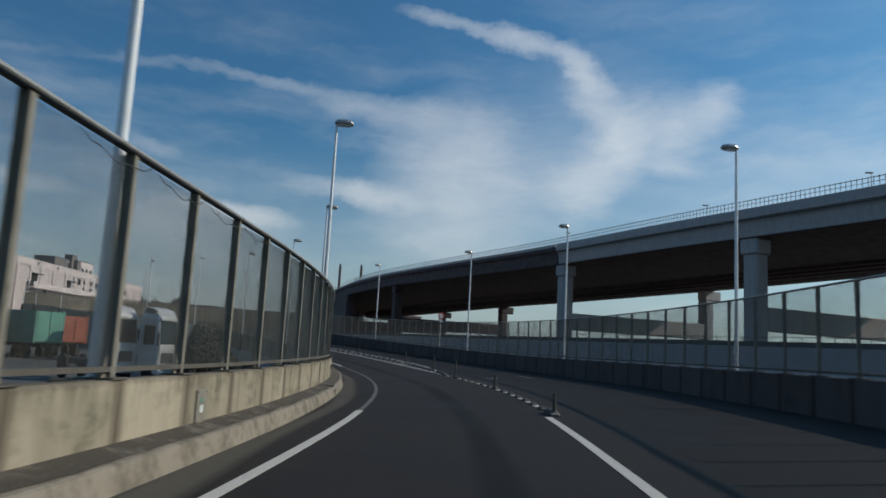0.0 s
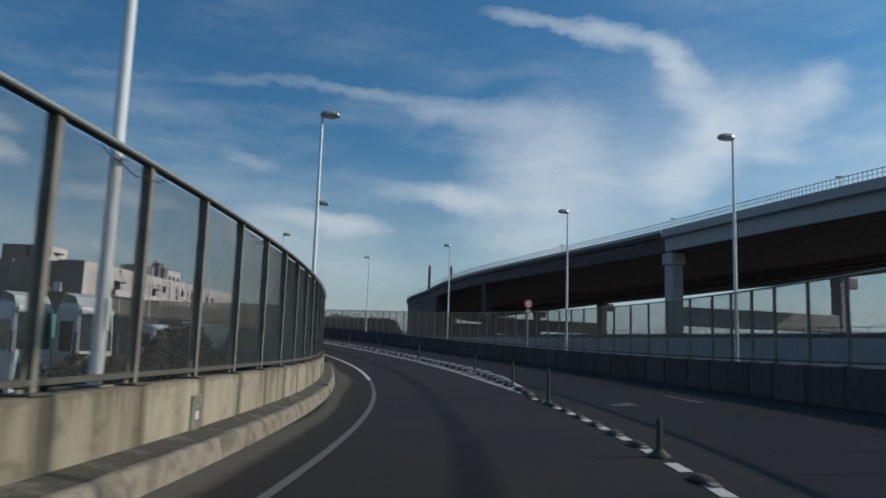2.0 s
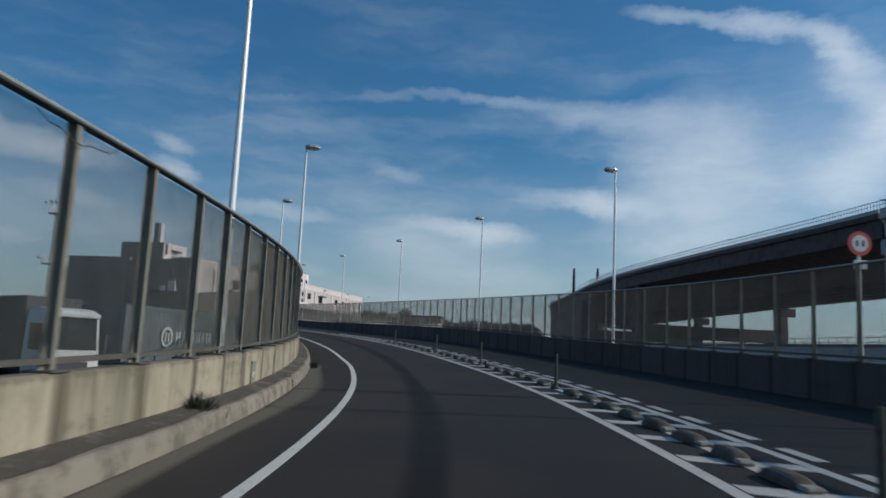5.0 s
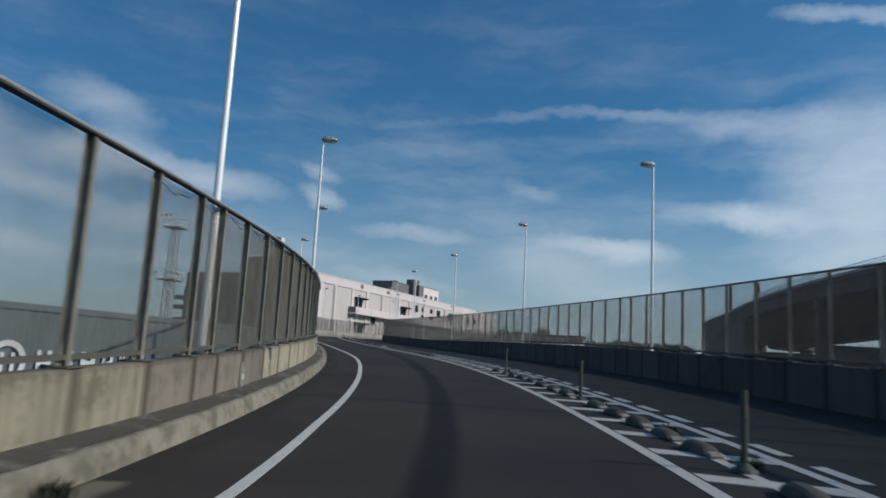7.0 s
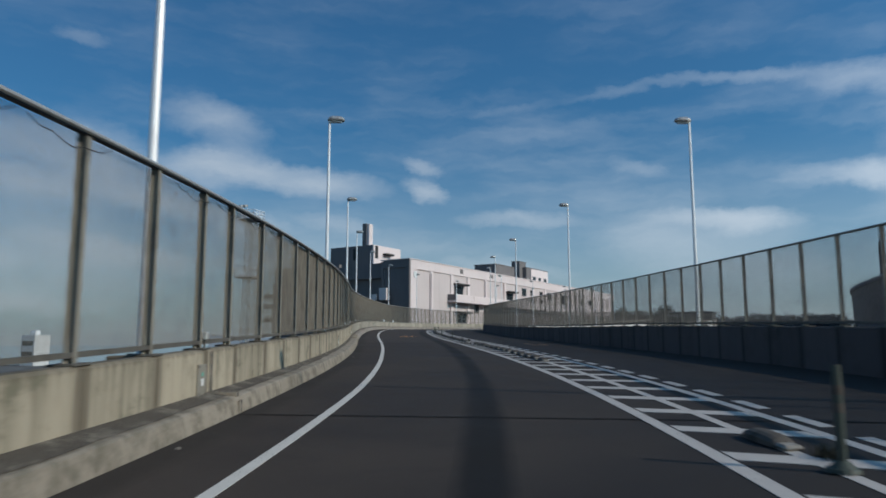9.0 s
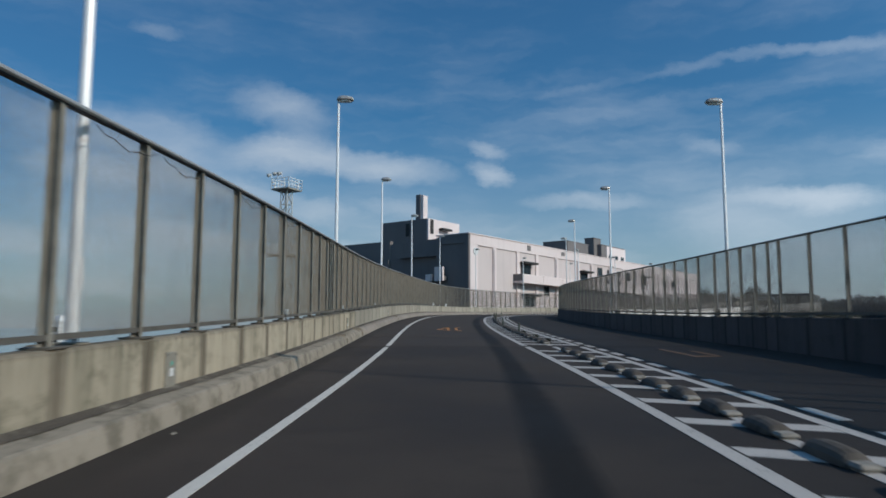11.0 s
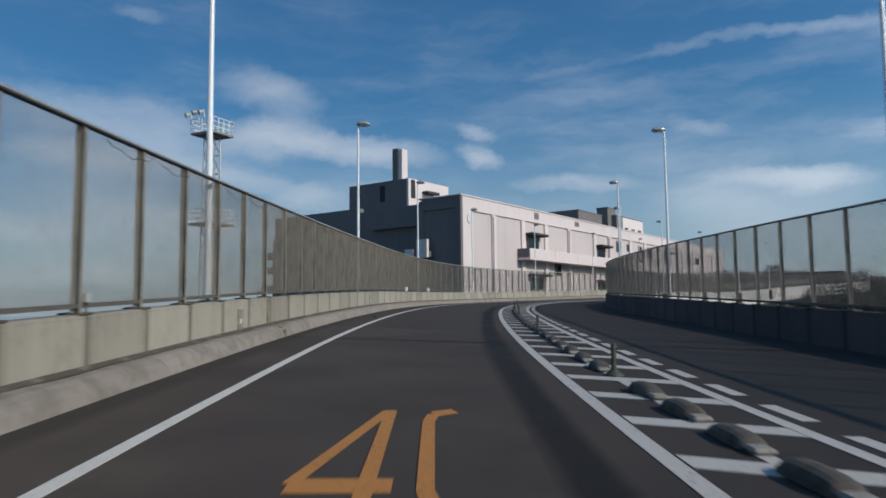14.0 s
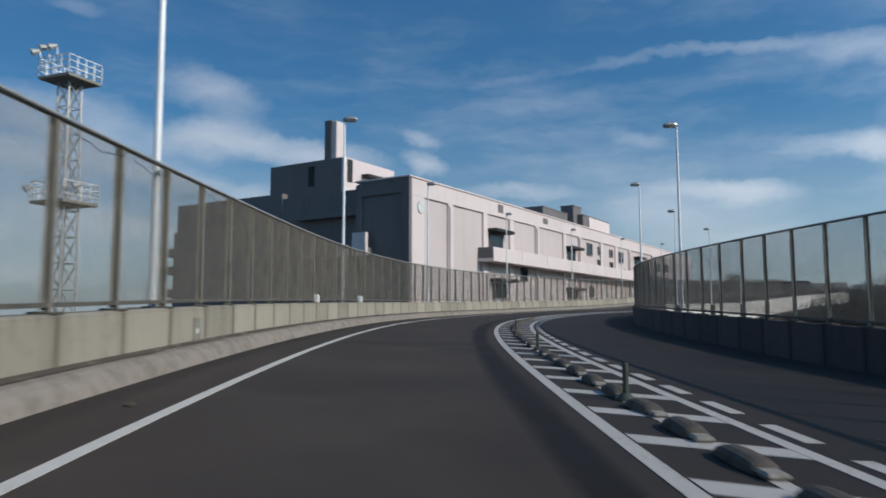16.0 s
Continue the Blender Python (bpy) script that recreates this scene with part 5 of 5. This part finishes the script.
# ---- container yard ----


def container(mat, label, m, length=12.2, high=2.6):
    root = thing("shipping_container", label, "container", m, group="containers in the yard")
    w = 1.22
    n = int(length / 0.28) * 4
    for side in (-1, 1):
        rows = []
        for i in range(n + 1):
            x = -length / 2 + 0.1 + (length - 0.2) * i / n
            y = side * (w - (0.02 if i % 4 in (0, 1) else 0.055))
            rows.append([(x, y, 0.1), (x, y, high - 0.1)])
        part("corrugated_side", sweep(rows), mat, root)
    part("shell", block((-length / 2 + 0.05, -w + 0.05, 0.1), (length / 2 - 0.05, w - 0.05, high - 0.05)), mat, root)
    for y in (-w, w - 0.12):
        for z in (0.0, high - 0.14):
            part("side_rail", block((-length / 2, y, z), (length / 2, y + 0.12, z + 0.14), 0.01), mat, root)
        for x in (-length / 2, length / 2 - 0.14):
            part("corner_post", block((x - 0.005, y - 0.005, 0.0), (x + 0.145, y + 0.125, high), 0.01), mat, root)
    for x in (-length / 2 - 0.01, length / 2 - 0.03):
        for y in (-w + 0.14, 0.02):
            part("door", block((x, y, 0.16), (x + 0.05, y + w - 0.17, high - 0.16), 0.01), mat, root)
    return root


def trailer(m, length=12.2):
    root = thing("container_trailer", "dark skeletal trailer under a container", "trailer", m, group="trailers in the yard")
    for y in (-0.5, 0.42):
        part("beam", block((-length / 2, y, 0.85), (length / 2, y + 0.12, 1.18), 0.01), M_NAVY, root)
    for x in (-length / 2 + 1.2, -length / 2 + 2.5):
        for y in (-1.15, 0.85):
            bm = bmesh.new()
            tube(bm, (x, y, 0.5), (x, y + 0.3, 0.5), 0.5, 0.5, 20)
            part("wheel", bm, M_TYRE, root)
    for y in (-0.6, 0.5):
        part("landing_leg", block((length / 2 - 3.2, y, 0.0), (length / 2 - 3.05, y + 0.12, 0.9), 0.01), M_NAVY, root)
    return root


def truck(m, label, body=None, long=6.5, paint=None):
    """A cab-over lorry that looks along -y."""
    root = thing("truck", label, "truck", m, group="trucks in the yard")
    rings = []
    for z, front, half in ((0.45, -1.05, 1.12), (0.75, -1.14, 1.17), (1.35, -1.14, 1.17), (1.55, -1.12, 1.17), (2.5, -0.98, 1.13), (2.66, -0.9, 1.08), (2.74, -0.74, 0.98), (2.78, 0.0, 0.96)):
        back = 0.75
        rings.append([(-half, back, z), (-half, front + 0.22, z), (-half + 0.07, front + 0.08, z), (-half + 0.22, front, z), (half - 0.22, front, z), (half - 0.07, front + 0.08, z), (half, front + 0.22, z), (half, back, z)])
    cab = part("cab", sweep(rings, close=True), paint or M_CAB, root)
    part("windscreen", sweep([[(-0.93, -1.13, 1.58), (0.93, -1.13, 1.58), (0.93, -1.10, 1.58), (-0.93, -1.10, 1.58)], [(-0.9, -1.0, 2.48), (0.9, -1.0, 2.48), (0.9, -0.97, 2.48), (-0.9, -0.97, 2.48)]], close=True), M_GLASS, cab, "large dark windscreen")
    part("sun_visor", block((-1.0, -1.12, 2.5), (1.0, -0.88, 2.62), 0.02), M_CAB, cab, "white visor")
    for x in (-0.45, 0.35):
        bm = bmesh.new()
        tube(bm, (x, -1.145, 1.6), (x + 0.5, -1.12, 1.85), 0.012, 0.01, 6)
        part("wiper", bm, M_TYRE, cab)
    for x in (-1.185, 1.175):
        part("side_window", block((x, -0.75, 1.55), (x + 0.015, 0.3, 2.3), 0.0), M_GLASS, cab)
        part("mirror", block((x * 1.06 - 0.07, -1.25, 1.5), (x * 1.06 + 0.07, -1.1, 2.05), 0.03), M_NAVY, cab)
    part("grille", block((-0.78, -1.165, 0.85), (0.62, -1.10, 1.25), 0.02), M_NAVY, cab, "dark grille")
    part("bumper", block((-1.18, -1.2, 0.4), (1.18, -1.0, 0.75), 0.05), M_CAB, cab)
    for x in (-1.0, 0.72):
        part("headlight", block((x, -1.215, 0.52), (x + 0.28, -1.19, 0.68), 0.02), M_LENS, cab)
    if paint:
        part("roof_fairing", sweep([[(-1.0, -0.80, 2.72), (1.0, -0.80, 2.72)], [(-0.98, -0.5, 2.92), (0.98, -0.5, 2.92)], [(-0.94, 0.5, 3.04), (0.94, 0.5, 3.04)], [(-0.94, 0.72, 2.72), (0.94, 0.72, 2.72)]]), M_CAB, cab, "white roof fairing")
        part("front_panel", block((-1.0, -1.17, 1.28), (1.0, -1.11, 1.52), 0.01), M_CAB, cab, "white front panel")
    part("chassis", block((-0.45, -0.8, 0.6), (0.45, long, 0.85), 0.02), M_NAVY, root)
    for y in (-0.25, long - 1.3):
        for x in (-1.15, 0.85):
            bm = bmesh.new()
            tube(bm, (x, y, 0.5), (x + 0.3, y, 0.5), 0.5, 0.5, 20)
            part("wheel", bm, M_TYRE, root)
    if body:
        part("box_body", block((-1.2, 0.9, 0.9), (1.2, long, 3.1), 0.05), body, root, "plain grey box body")
    return root


def yard(x, y, turn, dz=0.0):
    return pose(x, y, GROUND_Z + dz, 0, 0, turn)


trailer(yard(-24.8, 66.2, 98.1), 12.2)
container(M_SLATE, "long slate blue corrugated container with worn white emblem on trailer", yard(-24.8, 66.2, 98.1, 1.18), 12.2, 2.38)
emblem = thing("container_emblem", "worn white ring emblem and lettering bars on the container side", "sign", yard(-24.8, 66.2, 98.1, 1.18) @ pose(-2.9, 0, 0))
bm = bmesh.new()
for i in range(28):
    a0, a1 = i * math.tau / 28, (i + 1) * math.tau / 28
    v = [bm.verts.new((-0.35 + r * math.cos(a), -1.262, 1.22 + r * math.sin(a))) for r, a in ((0.30, a0), (0.42, a0), (0.42, a1), (0.30, a1))]
    bm.faces.new(v)
part("ring", bm, M_SIGN, emblem)
for x0, x1, z0, z1 in ((-0.50, -0.42, 1.02, 1.4), (-0.27, -0.19, 1.02, 1.4)):
    part("bar", block((x0, -1.268, z0), (x1, -1.255, z1)), M_SIGN, emblem)
x = 0.3
for w in (0.34, 0.34, 0.38, 0.30, 0.14, 0.38):
    part("bar", block((x, -1.268, 1.0), (x + w * 0.28, -1.255, 1.46)), M_SIGN, emblem)
    part("bar", block((x + w * 0.70, -1.268, 1.0), (x + w, -1.255, 1.46)), M_SIGN, emblem)
    part("bar", block((x + w * 0.28, -1.268, 1.18), (x + w * 0.70, -1.255, 1.27)), M_SIGN, emblem)
    x += w + 0.2
for x, y, turn, back, load in ((-23.4, 58.2, 70, 5.5, M_NAVY), (-16.2, 36.7, 62, 5.5, None), (-14.3, 37.1, 62, 5.5, None)):
    lorry = truck(yard(x, y, turn), "white cab-over truck with a dark box body" if load else "white cab-over tractor unit with a roof fairing", load, back, None if load else M_CAB)
    lorry.scale = (0.80, 0.9, 1.17) if load else (0.56, 0.75, 1.28)
container(M_GREEN, "pale green shipping container standing in the yard", yard(-36.4, 61.2, 150, 1.18), high=2.6)
trailer(yard(-36.4, 61.2, 150))
container(M_RED, "rust red shipping container standing in the yard", yard(-40.4, 57.2, 150, 1.18), high=2.6)
trailer(yard(-40.4, 57.2, 150))
container(M_RED, "rust red shipping container standing in the yard", yard(-34.2, 64.6, 150, 1.18), 6.1, 2.4)
trailer(yard(-34.2, 64.6, 150), 6.1)

# low sheds, planting and the far shore
white = thing("control_building", "distant small white control building", "building", yard(-150, 121.5, 20), kind="structure")
part("wall", block((0, 0, 0), (3.0, 3.2, 5.2), 0.05), M_CAB, white)
for z in (1.6, 3.4):
    part("window", block((0.3, -0.05, z), (2.7, 0.02, z + 0.8)), M_GLASS, white)
part("roof_rail", block((0.8, 1, 5.2), (2.0, 2, 6.0), 0.05), M_GALV, white)


def shrubs(name, label, rows, count, size, spread, seed, mat=M_LEAF, uneven=1.0):
    """Foliage of many small leaf cards, uneven and open."""
    rnd = random.Random(seed)
    vs, fs = [], []
    for _ in range(count):
        k = rnd.random() * (len(rows) - 1)
        i = int(k)
        a, b = Vector(rows[i]), Vector(rows[i + 1])
        c = a.lerp(b, k - i)
        bumpy = 0.55 + 0.45 * noise.noise(Vector((c.x * 0.22, c.y * 0.22, seed)))
        r = spread * math.sqrt(rnd.random())
        t = rnd.uniform(0, math.tau)
        z = c.z * rnd.random() ** 0.6 * (1.0 + uneven * (0.8 * bumpy - 0.4)) * math.sqrt(max(0.05, 1 - (r / spread) ** 2))
        p = Vector((c.x + r * math.cos(t), c.y + r * math.sin(t), GROUND_Z + z))
        u = Vector((rnd.gauss(0, 1), rnd.gauss(0, 1), rnd.gauss(0, 1))).normalized()
        w = u.orthogonal().normalized()
        s = size * rnd.uniform(0.5, 1.2)
        n = len(vs)
        vs += [p + u * s, p + w * s * 0.5, p - u * s, p - w * s * 0.5]
        fs.append((n, n + 1, n + 2, n + 3))
    me = bpy.data.meshes.new(name)
    me.from_pydata([tuple(v) for v in vs], [], fs)
    return tagged(part(name, me, mat), label, "shrubs", kind="stuff")


shrubs("hedge", "dark evergreen shrubs along the yard", [(-36, 56, 3.2), (-44, 66, 3.4), (-52, 76, 3.6)], 26000, 0.13, 1.6, 1)
shrubs("hedge", "dark evergreen shrubs below the ramp", [(-8.5, 28, 2.0), (-10.5, 35, 2.0), (-12.5, 40, 3.2), (-15, 46.5, 3.2)], 52000, 0.10, 1.3, 2)
shrubs("woodland", "dark shrub mound beside the far ramp", [(-81, 216, 7.0), (-76, 214, 8.2), (-68, 210, 8.6), (-58, 206, 7.6)], 120000, 0.10, 3.6, 4)
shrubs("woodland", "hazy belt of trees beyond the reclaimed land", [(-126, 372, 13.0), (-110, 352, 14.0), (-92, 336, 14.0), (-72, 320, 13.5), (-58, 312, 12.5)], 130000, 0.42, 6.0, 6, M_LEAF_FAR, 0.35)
shrubs("woodland", "tall dark trees far behind the warehouse", [(-141, 337, 17.0), (-134, 343, 14.0), (-124, 347, 19.0)], 60000, 0.35, 5.0, 8)
depot = thing("depot_building", "distant small white depot with a dark flat roof", "building", pose(-116.5, 325, GROUND_Z, 0, 0, 8), kind="structure")
part("wall", block((0, 0, 0), (8.5, 7, 14.4), 0.05), M_CAB, depot)
part("roof", block((-0.4, -0.4, 14.4), (16.0, 7.4, 15.2), 0.05), M_NAVY, depot, "dark flat roof")
part("wall", block((8.5, 0.6, 0), (15.4, 7, 14.4), 0.05), M_CLAD_DARK, depot, "shaded grey wall")
hills = []
for i in range(19, 61):
    a = radians(-150 + i * 5)
    d = 1900
    hgt = 26 + 26 * noise.noise(Vector((i * 0.32, 3.0, 1.0))) + 10 * noise.noise(Vector((i * 1.3, 9.0, 4.0)))
    hills.append([(d * math.sin(a), d * math.cos(a), GROUND_Z - 2), (d * 1.02 * math.sin(a), d * 1.02 * math.cos(a), max(10.0, hgt)), (d * 1.2 * math.sin(a), d * 1.2 * math.cos(a), GROUND_Z - 2)])
tagged(part("far_hills", sweep(hills), M_HAZE), "low hazy hills along the horizon", "hills", kind="structure")
